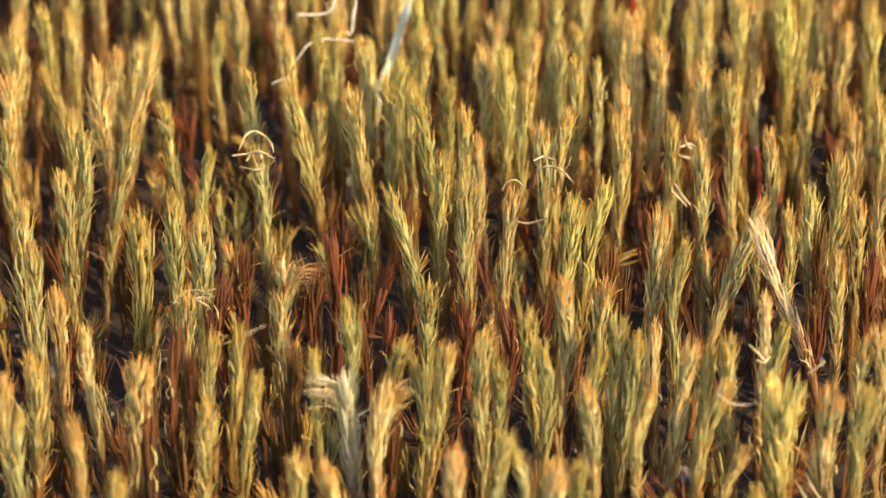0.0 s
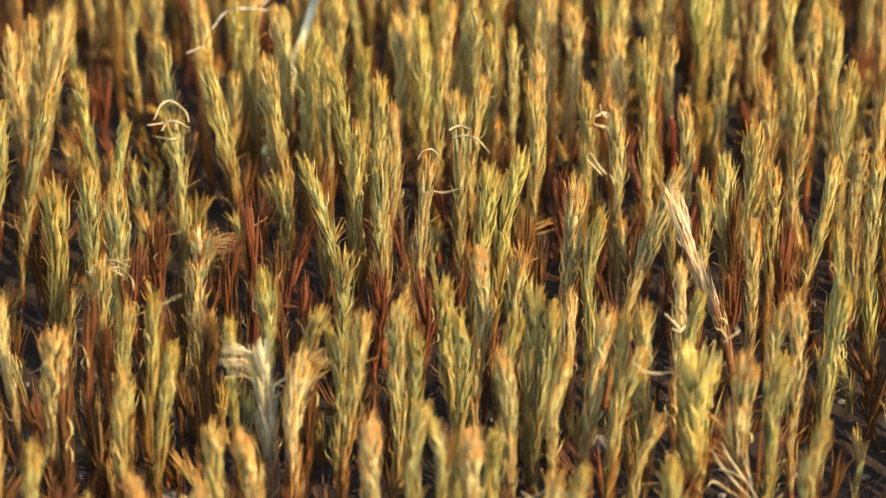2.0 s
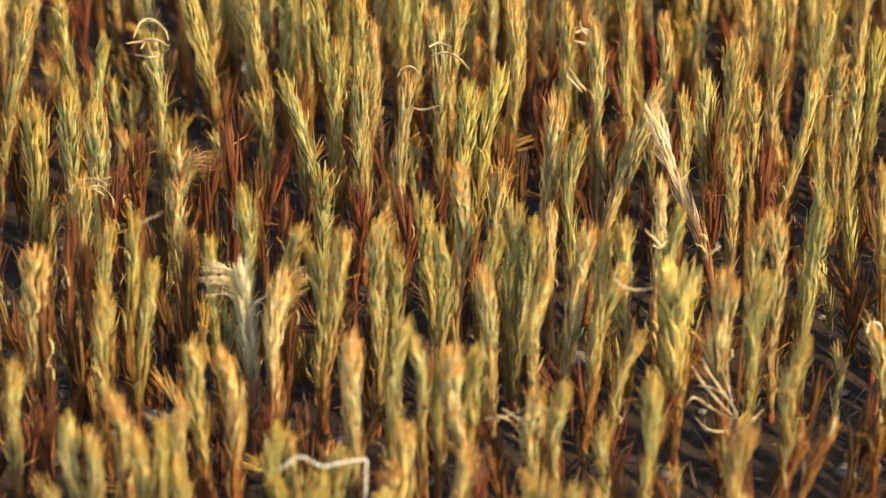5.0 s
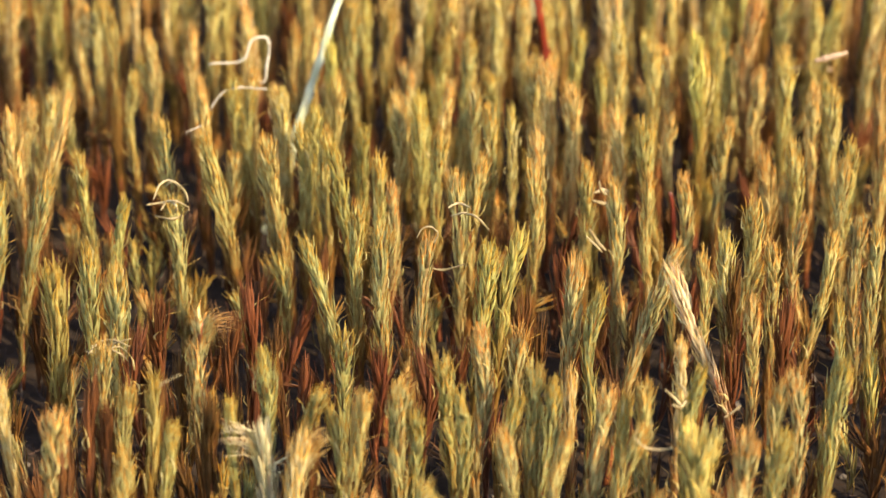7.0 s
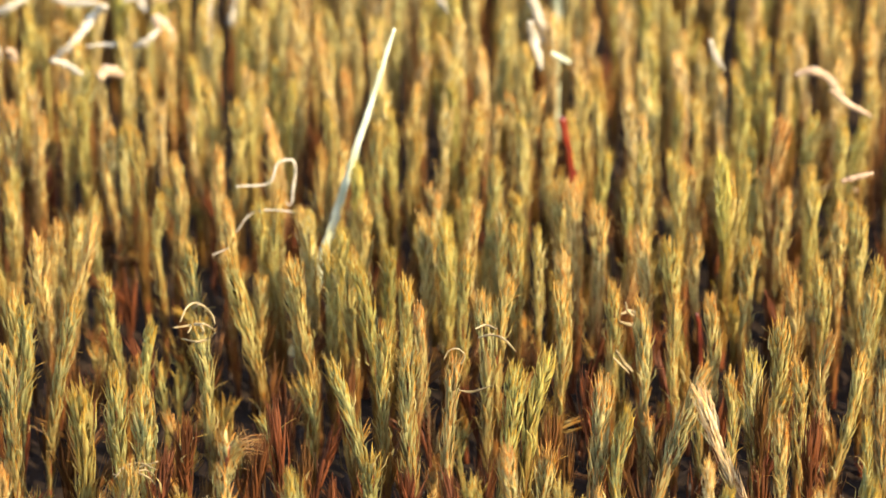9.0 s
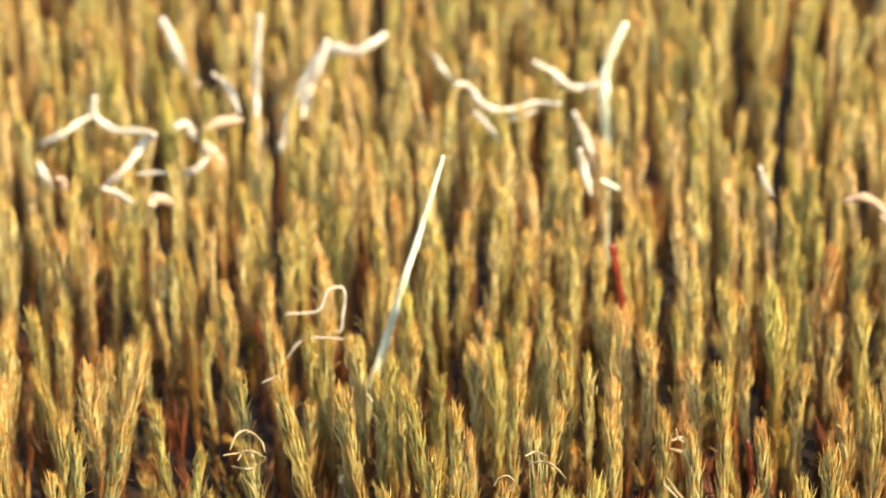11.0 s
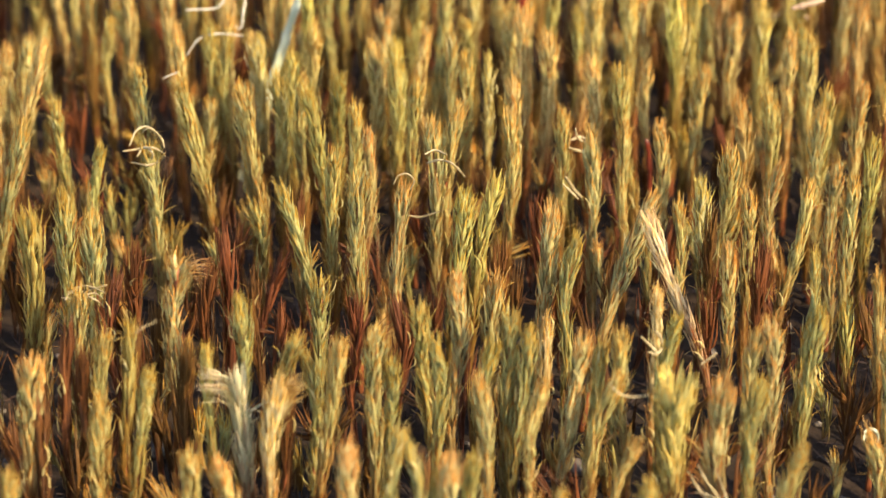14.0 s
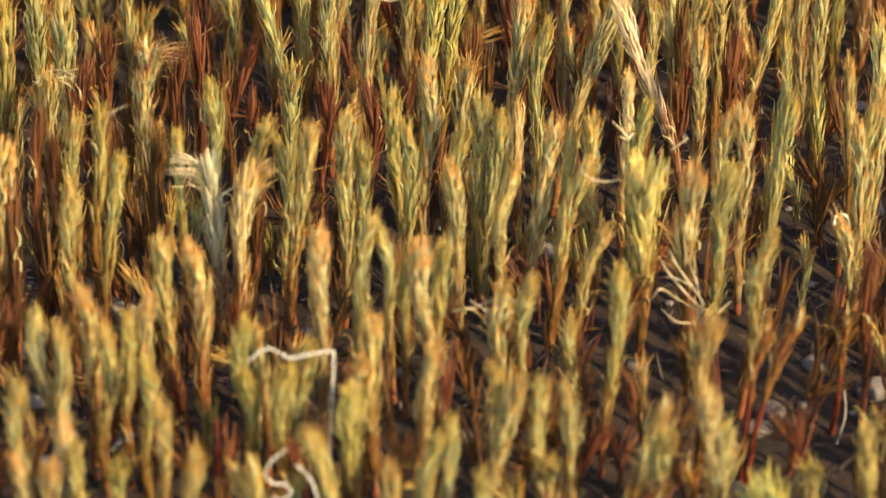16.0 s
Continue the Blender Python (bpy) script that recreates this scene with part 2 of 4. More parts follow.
def shoot_leaves(h, w, kind, path, share=1.0):
    """All leaves of one shoot as arrays: vertices, faces, along, age, and which leaves form the tip."""
    mat, ll, per, flare0, bare = SHAPE[kind]
    bare *= 1.0 if kind == "red" else 0.3
    sr = 0.00042 + 0.00003 * w
    tan = np.gradient(path, axis=0)
    tan /= np.linalg.norm(tan, axis=1)[:, None]
    seg = np.concatenate([[0], np.cumsum(np.linalg.norm(np.diff(path, axis=0), axis=1))])
    count = int(share * (1.05 if share == 1 else 1.0) * per * h * (1 - bare) * (0.62 + 0.06 * w))
    s = np.clip(np.linspace(bare, 1.0, count) ** (0.66 if kind == "bud" else 0.9) + rng.uniform(-0.008, 0.008, count), 0, 1)
    s = np.concatenate([s, rng.uniform(1 - 4.5 / h, 1.0, int(20 * share))])
    count = len(s)
    base = np.stack([np.interp(s * seg[-1], seg, path[:, i]) for i in range(3)], 1)
    up = np.stack([np.interp(s * seg[-1], seg, tan[:, i]) for i in range(3)], 1)
    az = np.arange(count) * 2.39996 + rng.uniform(-0.35, 0.35, count)
    o = np.stack([np.cos(az), np.sin(az), np.zeros(count)], 1)
    o -= up * (o * up).sum(1)[:, None]
    o /= np.linalg.norm(o, axis=1)[:, None]
    blown = rng.rand(count) < 0.55
    if kind in ("swept", "frayed", "skirt", "curl"):  # the head's leaves, or the skirt's, all blown to one side
        lean = (np.clip((s - 0.76) / 0.12, 0, 1) * blown if kind != "skirt" else ((s > 0.34) & (s < 0.58)) * blown * 0.9)[:, None]
        o = o * (1 - 0.75 * lean) + np.array([1.0 if kind in ("frayed", "curl") else -1.0, -0.1, 0]) * lean
        o -= up * (o * up).sum(1)[:, None]
        o /= np.linalg.norm(o, axis=1)[:, None]
    crown = np.clip((s - (1 - 8.0 / h)) / (8.0 / h), 0, 1)  # 0 below, 1 at the very tip
    if kind in ("curl", "bud"):
        crown *= 0.5
    bulge = 1 + rng.uniform(0.06, 0.26) * np.sin(s * rng.uniform(8, 17) + rng.uniform(0, 6)) + 0.16 * np.exp(-((s - (1 - 5.0 / h)) * h / 4.5) ** 2)
    length = 1.25 * ll / 1000 * rng.uniform(0.7, 1.15, count) * (1 - 0.42 * crown)
    if kind in ("bud", "curl"):
        length *= 1 - (0.1 if kind == "bud" else 0.42) * np.clip((s - 0.78) / 0.22, 0, 1)
    reach = w / 2000 * rng.uniform(0.5, 0.95, count) * bulge * (1 - 0.38 * crown ** 4) * np.clip(0.62 + 0.6 * s, 0, 1)
    fl = flare0 / 1000 * rng.uniform(-0.8, 0.8, count) * (1 - 0.3 * crown)
    if kind not in ("bud", "spread", "dead", "curl", "swept", "frayed"):
        fl = np.where(crown > 0.15, reach * rng.uniform(-0.5, 0.6, count), fl)  # young leaves close over the tip
    half = rng.uniform(0.17, 0.34, count) / 1000 * (0.55 + 0.11 * w) * (1.15 if share < 1 else 1)
    awn = (rng.rand(count) < 0.34) & (crown < 0.3)
    fl = np.where(awn, fl + rng.uniform(0.3, 0.85, count) / 1000, fl)
    loose = (rng.rand(count) < 0.012) & (crown == 0)
    fl = np.where(loose, fl + rng.uniform(0.6, 1.8, count) / 1000, fl)
    if kind == "curl":
        fl = np.where((s > 0.8) & blown, rng.uniform(1.5, 5.2, count) / 1000, fl)
        length *= np.where((s > 0.8) & blown, 1.2, 1.0)
        half *= np.where(s > 0.8, 0.8, 1.0)
    if kind == "skirt":
        fl = np.where((s > 0.34) & (s < 0.58) & blown, rng.uniform(2.0, 7.5, count) / 1000, fl)
        length *= np.where((s > 0.34) & (s < 0.58), 1.3, 1.0)
    if kind in ("swept", "frayed"):
        fl = np.where((s > 0.78) & blown, rng.uniform(2.4, 6.2 if kind == "swept" else 3.0, count) / 1000, fl)
        length *= np.where(s > 0.78, 1.15, 1.0)
    half *= 1 - 0.25 * crown
    half *= {"swept": 1.35, "frayed": 1.3, "bud": 1.3, "dead": 0.95}.get(kind, 1.0)
    if kind == "bud":
        reach *= 0.50 + 0.38 * s ** 1.5
        fl = np.where(s > 0.45, w / 2000 * rng.uniform(-0.25, 0.5, count), fl)
        length *= np.where(s > 0.45, rng.uniform(0.72, 1.05, count), 1.0)
    curl = rng.normal(0, 0.55, count) / 1000 * (1 - 0.4 * crown)
    v, f, along = leaf_batch(base, up, o, length, half, reach, fl, np.full(count, sr * 0.8), curl)
    along = along + np.repeat((0.0 if kind in ("bud", "swept") else 0.26) * np.clip(((s - 0.72) * 8 if kind == "curl" else crown * 2.2), 0, 1), 15) * along
    old = np.clip((0.62 - s) / 0.36 + rng.uniform(-0.3, 0.3, count), 0, 1) * (0.4 if kind in ("green", "spread") else 0.85)
    old = np.maximum(old, (rng.rand(count) < 0.10) * rng.uniform(0.3, 0.65, count))
    old = np.maximum(old, crown * rng.uniform(0.0, 0.12, count))
    return v, f, along, np.repeat(old, 15), s > 1 - 5.0 / h, (base, up, o, reach)


LOOSE = {}


def loose_leaf(mat, pick):
    """The mesh of a single leaf that stands off from its shoot, shared by alike leaves."""
    if (mat, pick) not in LOOSE:
        e = np.eye(3)
        length, fl = (0.0050, 0.0058, 0.0062, 0.0048)[pick], (0.0014, 0.0010, 0.0022, 0.0030)[pick]
        v, f, along = leaf_batch(np.zeros((1, 3)), e[2:3], e[0:1], np.array([length]), np.array([0.00019]), np.array([0.0004]), np.array([fl]), np.array([0.0]), np.array([(0.0006, -0.0012, 0.0018, -0.0022)[pick]]))
        ob = mesh_object("leaf", v.tolist(), f.tolist(), LEAF[mat], None, "", {"along": along, "age": np.zeros(15), "tone": np.full(15, 0.5)})
        LOOSE[mat, pick] = ob.data
        bpy.data.objects.remove(ob)
    return LOOSE[mat, pick]


def shoot(x, y, h, lx, ly, w, kind):
    """One moss shoot at (x, y) mm, h mm tall, its tip lx, ly mm off its foot, w mm thick with its leaves."""
    mat = SHAPE[kind][0]
    root = new("moss_shoot")
    root.matrix_world = pose(x / 1000, y / 1000, ground_z(x / 1000, y / 1000) - 0.0004)
    tagged(root, LABELS[kind], "moss", "moss shoots")
    path = stem_curve(h, lx, ly, kind)
    sr = 0.00042 + 0.00003 * w
    v, f = tube(path, np.linspace(sr * 1.25, sr * 0.7, len(path)), 6)
    mesh_object("stem", v.tolist(), f, STEM_RED if kind == "red" else STEM, root)
    v, f, along, age, top, frame_of = shoot_leaves(h, w, kind, path)
    tone = np.full(len(along), rng.rand())
    for name, sel, label in (("foliage", ~top, ""), ("tip_tuft", top, "pointed tuft of orange-tipped young leaves")):
        pick = np.repeat(sel, 15)
        n = int(sel.sum())
        faces = (LEAF_FACES[None] + 15 * np.arange(n)[:, None, None]).reshape(-1, 4)
        mesh_object(name, v[pick].tolist(), faces.tolist(), LEAF[mat], root, label, {"along": along[pick], "age": age[pick], "tone": tone[pick]})
    base, up, o, reach = frame_of
    for i in rng.randint(int(len(base) * 0.15), int(len(base) * 0.85), 9):
        side = np.cross(up[i], o[i])
        ob = new("leaf", loose_leaf(mat if rng.rand() < 0.6 else "straw", rng.randint(4)))
        ob.parent = root
        at = base[i] + o[i] * reach[i] * 0.75
        ob.matrix_basis = Matrix(((o[i][0], side[0], up[i][0], at[0]), (o[i][1], side[1], up[i][1], at[1]), (o[i][2], side[2], up[i][2], at[2]), (0, 0, 0, 1)))
    return root


# ---- ground ----
def build_ground():
    xs = np.concatenate([[-60, -12, -3, -0.8, -0.3], np.arange(-0.2, 0.2001, 0.004), [0.3, 0.8, 3, 12, 60]])
    ys = np.concatenate([[-60, -12, -3, -0.5, 0.1, 0.35], np.arange(0.42, 1.2001, 0.005), [1.5, 2.5, 6, 20, 90]])
    verts = [(float(a), float(b), ground_z(a, b)) for b in ys for a in xs]
    n = len(xs)
    faces = [(j * n + i, j * n + i + 1, (j + 1) * n + i + 1, (j + 1) * n + i) for j in range(len(ys) - 1) for i in range(n - 1)]
    tagged(mesh_object("ground", verts, faces, SHADED_SOIL), "soil between the moss stems, their shade put into its dark colour", "ground", kind="structure")


build_ground()


def pebble_shape(r, seed):
    bm = bmesh.new()
    bmesh.ops.create_icosphere(bm, subdivisions=1 if r < 0.0016 else 2, radius=1)
    for v in bm.verts:
        d = 1 + 0.28 * noise.noise(v.co * 1.3 + Vector((seed * 7.1, seed * 3.3, 0)))
        v.co = Vector((v.co.x * r * d * 1.15, v.co.y * r * d, v.co.z * r * d * 0.7))
    vs, fs = [v.co[:] for v in bm.verts], [[q.index for q in f.verts] for f in bm.faces]
    bm.free()
    return vs, fs


def build_gravel():
    verts, faces = [], []
    for i in range(230):
        r = 0.0008 + 0.0018 * rng.rand() ** 3
        x, y = rng.uniform(-0.12, 0.14), rng.uniform(0.5, 0.72)
        vs, fs = pebble_shape(r, i)
        z = ground_z(x, y) + r * 0.3
        o = len(verts)
        verts += [(a + x, b + y, c + z) for a, b, c in vs]
        faces += [[q + o for q in f] for f in fs]
    tagged(mesh_object("gravel", verts, faces, STONE), "small grey stones scattered on the dark soil", "gravel", kind="stuff")


build_gravel()


def pebble(x, y, r, seed):
    """One rounded stone at (x, y) mm with radius r mm, half sunk in the soil."""
    vs, fs = pebble_shape(r / 1000, seed)
    ob = mesh_object("pebble", vs, fs, STONE)
    ob.matrix_world = pose(x / 1000, y / 1000, ground_z(x / 1000, y / 1000) + r * 0.0002, 0, 0, seed * 50)
    return tagged(ob, "rounded grey pebble half sunk in dark soil", "pebble", "pebbles on the soil")


pebble(104.5, 668.1, 3.2, 0)
pebble(98.3, 606.8, 3.0, 1)
pebble(88.7, 614.1, 2.2, 2)
pebble(15.1, 654.3, 2.0, 3)
pebble(43.6, 654.0, 2.4, 4)
pebble(26.3, 590.6, 1.8, 5)
pebble(57.9, 614.5, 2.0, 6)
pebble(-51.3, 623.2, 2.2, 7)
pebble(0.0, 627.1, 1.5, 8)
pebble(107.5, 645.4, 3.0, 9)



def build_litter():
    """Withered leaves that have dropped between the stems."""
    n = 5200
    x, y = rng.uniform(-0.13, 0.15, n), rng.uniform(0.50, 0.95, n)
    z = np.array([ground_z(a, c) for a, c in zip(x, y)]) + rng.uniform(0.0003, 0.0035, n)
    az, el = rng.uniform(0, 2 * math.pi, n), rng.uniform(-0.25, 0.7, n)
    up = np.stack([np.cos(az) * np.cos(el), np.sin(az) * np.cos(el), np.sin(el)], 1)
    o = np.stack([-np.cos(az) * np.sin(el), -np.sin(az) * np.sin(el), np.cos(el)], 1)
    v, f, along = leaf_batch(np.stack([x, y, z], 1), up, o, rng.uniform(0.004, 0.008, n), rng.uniform(0.00012, 0.00026, n), np.full(n, 0.0004), rng.uniform(-0.003, 0.003, n), np.zeros(n))
    ob = mesh_object("leaf_litter", v.tolist(), f.tolist(), SHADED_LITTER)
    tagged(ob, "withered brown moss leaves fallen on the soil, coloured as shaded", "leaf litter", kind="stuff")


build_litter()

# ---- the shoots that stand in view ----
shoot(-52.4, 619.8, 46, 0.5, 0.3, 5.3, "plain")
shoot(-66.2, 641.3, 46, -1.5, 1.2, 3.8, "brown")
shoot(-70.4, 627.6, 44, -0.5, -1.3, 4.1, "plain")
shoot(-59.3, 634.1, 44, -2.9, 0.1, 2.3, "straw")
shoot(-74.7, 621.7, 42, -1.0, 2.4, 2.7, "plain")
shoot(-71.9, 610.9, 40, -0.5, 2.4, 3.5, "spread")
shoot(-54.1, 594.7, 40, -0.0, -2.2, 3.4, "plain")
shoot(-41.2, 634.0, 44, 1.2, -1.8, 3.4, "plain")
shoot(-40.1, 615.4, 42, -0.0, -2.7, 3.5, "plain")
shoot(-36.7, 634.5, 44, 1.0, -0.4, 2.7, "brown")
shoot(-35.5, 621.6, 44, 3.4, -2.8, 3.2, "plain")
shoot(-29.3, 649.9, 50, 1.5, -0.3, 4.0, "curl")
shoot(-16.6, 636.6, 48, -0.0, 0.9, 3.4, "green")
shoot(-20.3, 628.1, 44, -1.9, -1.3, 2.5, "plain")
shoot(-23.0, 598.5, 40, -1.4, 1.1, 4.0, "plain")
shoot(-17.3, 598.1, 40, -1.9, 0.5, 4.3, "plain")
shoot(-11.6, 633.1, 44, 4.4, -2.9, 3.8, "plain")
shoot(-3.8, 623.0, 46, 4.4, 0.4, 3.7, "plain")
shoot(6.6, 629.6, 46, 0.5, -1.4, 4.1, "green")
shoot(-2.4, 630.8, 40, -2.4, -0.5, 2.7, "green")
shoot(-15.7, 624.9, 40, -1.0, -1.3, 4.1, "swept")
shoot(-12.9, 617.7, 40, 2.9, 1.2, 4.1, "frayed")
shoot(16.3, 637.0, 46, -1.5, -0.4, 3.6, "plain")
shoot(18.3, 631.3, 44, -1.0, -2.1, 3.2, "green")
shoot(20.9, 643.8, 48, 0.5, 0.3, 3.6, "green")
shoot(21.7, 672.8, 48, 2.1, 1.7, 4.3, "plain")
shoot(24.3, 678.9, 48, 5.1, -1.2, 3.8, "fresh")
shoot(30.5, 636.3, 46, -0.0, -1.7, 4.0, "green")
shoot(31.2, 632.9, 44, 2.4, -0.7, 3.4, "green")
shoot(32.4, 614.8, 42, 2.9, 2.6, 2.8, "plain")
shoot(36.7, 622.4, 46, 5.8, 2.9, 3.6, "green")
shoot(45.3, 632.2, 40, 1.0, 1.0, 2.7, "plain")
shoot(49.8, 625.9, 44, -0.5, 2.4, 3.2, "plain")
shoot(41.6, 616.3, 42, 6.3, 2.1, 3.4, "plain")
shoot(26.0, 616.3, 42, -1.4, -0.7, 3.2, "green")
shoot(45.9, 608.5, 36, 4.3, -2.4, 2.6, "plain")
shoot(56.8, 637.7, 46, -0.5, 0.9, 2.4, "straw")
shoot(56.6, 631.9, 44, 2.4, 0.3, 3.2, "green")
shoot(58.0, 614.9, 44, -0.0, -0.8, 7.7, "bud")
shoot(66.7, 614.4, 42, -1.0, -1.6, 5.1, "skirt")
shoot(69.7, 615.2, 42, 2.4, -0.6, 3.5, "green")
shoot(76.7, 630.1, 44, -1.0, -0.2, 3.8, "green")
shoot(73.0, 632.2, 42, -0.0, -1.4, 3.1, "green")
shoot(71.2, 654.0, 46, -1.0, -1.2, 2.8, "plain")
shoot(70.1, 661.9, 48, -13.1, -0.3, 3.2, "pale")
shoot(45.5, 667.5, 50, 11.7, 2.2, 3.9, "green")
shoot(36.1, 668.5, 48, 3.1, 0.5, 4.3, "green")
shoot(4.7, 681.2, 48, -0.0, -1.3, 4.0, "green")
shoot(-1.6, 679.0, 48, -7.7, -1.3, 3.2, "green")
shoot(0.1, 690.2, 48, -0.0, -0.3, 3.3, "plain")
shoot(9.4, 677.9, 48, 3.1, -1.8, 3.2, "green")
shoot(-12.2, 717.1, 48, -4.8, -1.8, 3.6, "plain")
shoot(-1.5, 714.0, 48, -3.2, 0.1, 3.4, "plain")
shoot(1.2, 729.5, 46, -0.0, -2.5, 3.0, "plain")
shoot(4.1, 709.9, 46, -0.0, -0.1, 3.3, "plain")
shoot(6.0, 701.4, 46, 0.5, -0.8, 2.3, "plain")
shoot(20.2, 700.4, 46, -1.6, 1.2, 3.5, "spread")
shoot(20.1, 705.6, 48, 3.2, 1.5, 3.7, "plain")
shoot(-23.1, 718.9, 48, -5.9, 1.1, 4.0, "plain")
shoot(-46.0, 699.1, 44, 2.1, 1.1, 2.5, "plain")
shoot(-49.5, 715.3, 46, -3.2, -0.8, 2.8, "plain")
shoot(-65.3, 733.4, 50, 8.8, 1.0, 3.4, "gold")
shoot(-65.0, 703.4, 48, 6.4, -1.0, 3.3, "green")
shoot(-70.7, 714.1, 46, -0.0, 0.4, 3.2, "plain")
shoot(-69.5, 700.0, 48, 2.6, -1.0, 3.5, "green")
shoot(-65.4, 731.4, 48, -1.6, -0.3, 4.0, "gold")
shoot(-68.1, 683.6, 48, -1.6, -2.6, 4.0, "green")
shoot(-48.5, 678.6, 46, -1.0, -1.5, 3.8, "green")
shoot(-44.6, 663.0, 48, 1.0, 2.8, 4.7, "green")
shoot(-54.3, 661.7, 50, -0.0, -1.6, 4.8, "brown")
shoot(-75.7, 670.5, 46, -0.5, 1.1, 4.3, "spread")
shoot(-71.3, 658.1, 46, -2.0, 0.9, 3.3, "green")
shoot(-84.0, 722.7, 46, -0.0, 1.3, 3.4, "plain")
shoot(-81.3, 708.8, 46, -1.1, -0.1, 3.9, "plain")
shoot(-84.6, 748.3, 46, -0.0, 0.6, 4.1, "gold")
shoot(-79.6, 757.9, 46, -0.0, -2.6, 3.7, "gold")
shoot(-74.3, 757.8, 46, -0.0, -2.6, 2.9, "gold")
shoot(-63.7, 740.6, 46, -0.0, -1.8, 2.4, "gold")
shoot(-34.8, 729.8, 46, -2.7, -2.1, 3.4, "spread")
shoot(-22.2, 752.5, 46, -2.2, -2.4, 3.5, "gold")
shoot(-29.6, 749.8, 46, -1.1, -2.2, 3.1, "gold")
shoot(-13.2, 744.7, 46, -1.7, 0.3, 3.5, "straw")
shoot(-3.8, 753.3, 46, -0.0, -1.9, 3.5, "gold")
shoot(7.9, 738.6, 46, -0.0, 2.7, 3.7, "gold")
shoot(11.9, 734.7, 46, -0.0, 1.1, 3.6, "gold")
shoot(17.6, 747.4, 46, 0.6, 0.2, 2.9, "gold")
shoot(15.8, 719.2, 46, -0.0, 1.2, 3.0, "plain")
shoot(25.8, 732.8, 46, -0.0, -1.4, 3.4, "plain")
shoot(35.4, 750.1, 46, -0.0, 2.6, 4.1, "gold")
shoot(32.9, 705.9, 46, 0.5, 2.0, 3.3, "plain")
shoot(42.2, 739.9, 46, -0.0, 1.4, 3.7, "gold")
shoot(43.5, 711.8, 46, -0.0, -0.1, 3.4, "plain")
shoot(50.1, 729.8, 46, -0.0, 2.1, 3.0, "gold")
shoot(49.4, 700.9, 46, -1.1, 1.5, 3.3, "green")
shoot(59.6, 724.4, 48, -4.3, 1.0, 3.4, "plain")
shoot(55.2, 703.8, 46, -0.0, 2.5, 2.7, "plain")
shoot(62.3, 705.5, 46, -0.5, 0.8, 3.1, "plain")
shoot(68.6, 754.8, 46, -0.0, -0.8, 3.5, "gold")
shoot(70.7, 731.1, 46, 1.1, 0.3, 3.0, "plain")
shoot(71.4, 694.4, 46, 2.6, -1.8, 3.5, "plain")
shoot(76.3, 678.3, 46, -0.5, -1.8, 3.4, "plain")
shoot(67.5, 678.6, 46, -0.0, 1.4, 3.2, "straw")
shoot(79.8, 747.2, 46, -0.0, 1.7, 3.1, "gold")
shoot(85.8, 751.2, 46, -0.0, 2.8, 3.5, "gold")
shoot(83.7, 716.0, 46, -0.0, 2.1, 3.6, "plain")
shoot(59.3, 755.0, 46, -0.0, 0.3, 3.1, "gold")
shoot(52.4, 756.5, 46, -0.0, -2.5, 3.1, "gold")
shoot(63.8, 673.9, 46, -1.0, -0.1, 2.6, "plain")
shoot(41.3, 662.1, 44, 2.0, 2.6, 3.2, "green")
shoot(-33.0, 703.4, 40, -2.1, 1.7, 3.5, "spread")
shoot(26.1, 633.3, 40, 1.0, -0.1, 3.3, "green")
shoot(29.8, 666.1, 34, -0.5, -0.3, 3.8, "spread")
shoot(-1.4, 664.0, 36, -1.0, -1.7, 4.1, "spread")
shoot(8.9, 629.4, 40, 1.0, -1.9, 3.2, "green")
shoot(-45.4, 652.2, 42, -0.0, -2.6, 4.1, "green")
shoot(-61.9, 606.3, 40, -0.5, 2.4, 3.2, "brown")
shoot(-46.2, 634.3, 40, -0.5, 0.8, 3.1, "dead")
shoot(-35.5, 674.9, 36, -1.0, -2.1, 3.8, "dead")
shoot(-19.5, 676.1, 38, -0.5, -0.5, 3.8, "dead")
shoot(-24.1, 672.7, 34, 1.0, -2.7, 3.4, "dead")
shoot(-13.7, 664.0, 36, -1.0, -1.7, 3.2, "dead")
shoot(-40.7, 660.3, 34, 0.5, 1.4, 3.4, "dead")
shoot(-31.7, 652.6, 34, -0.0, 0.9, 3.2, "dead")
shoot(-25.6, 634.3, 36, -0.5, -0.1, 3.6, "dead")
shoot(-10.2, 629.3, 34, 2.0, -1.4, 3.1, "dead")
shoot(-34.3, 640.6, 34, -1.0, 0.9, 3.1, "dead")
shoot(-50.8, 616.2, 36, -0.0, 2.7, 3.6, "dead")
shoot(-43.8, 634.6, 36, -0.0, -0.4, 3.6, "dead")
shoot(3.7, 663.0, 30, -0.0, -2.6, 2.8, "dead")
shoot(69.2, 681.9, 36, -0.0, -2.7, 2.9, "dead")
shoot(77.5, 669.0, 36, -0.0, -2.5, 3.8, "dead")
shoot(11.8, 657.7, 30, -0.0, 2.8, 2.8, "dead")
shoot(38.0, 653.3, 34, -0.0, 0.2, 2.8, "straw")
shoot(-77.2, 792.9, 46, -0.0, 2.0, 4.3, "green")
shoot(-66.4, 802.2, 46, -0.0, -2.0, 3.2, "gold")
shoot(-62.1, 798.7, 46, -0.0, -1.4, 3.2, "gold")
shoot(-55.2, 780.6, 46, -0.6, 1.2, 3.1, "gold")
shoot(-48.5, 774.2, 48, -2.3, 2.4, 3.3, "brown")
shoot(-41.7, 770.2, 46, -0.0, -1.0, 2.6, "gold")
shoot(-49.8, 813.2, 46, -0.0, -2.6, 3.2, "gold")
shoot(-39.9, 813.9, 46, -0.0, 2.2, 2.9, "gold")
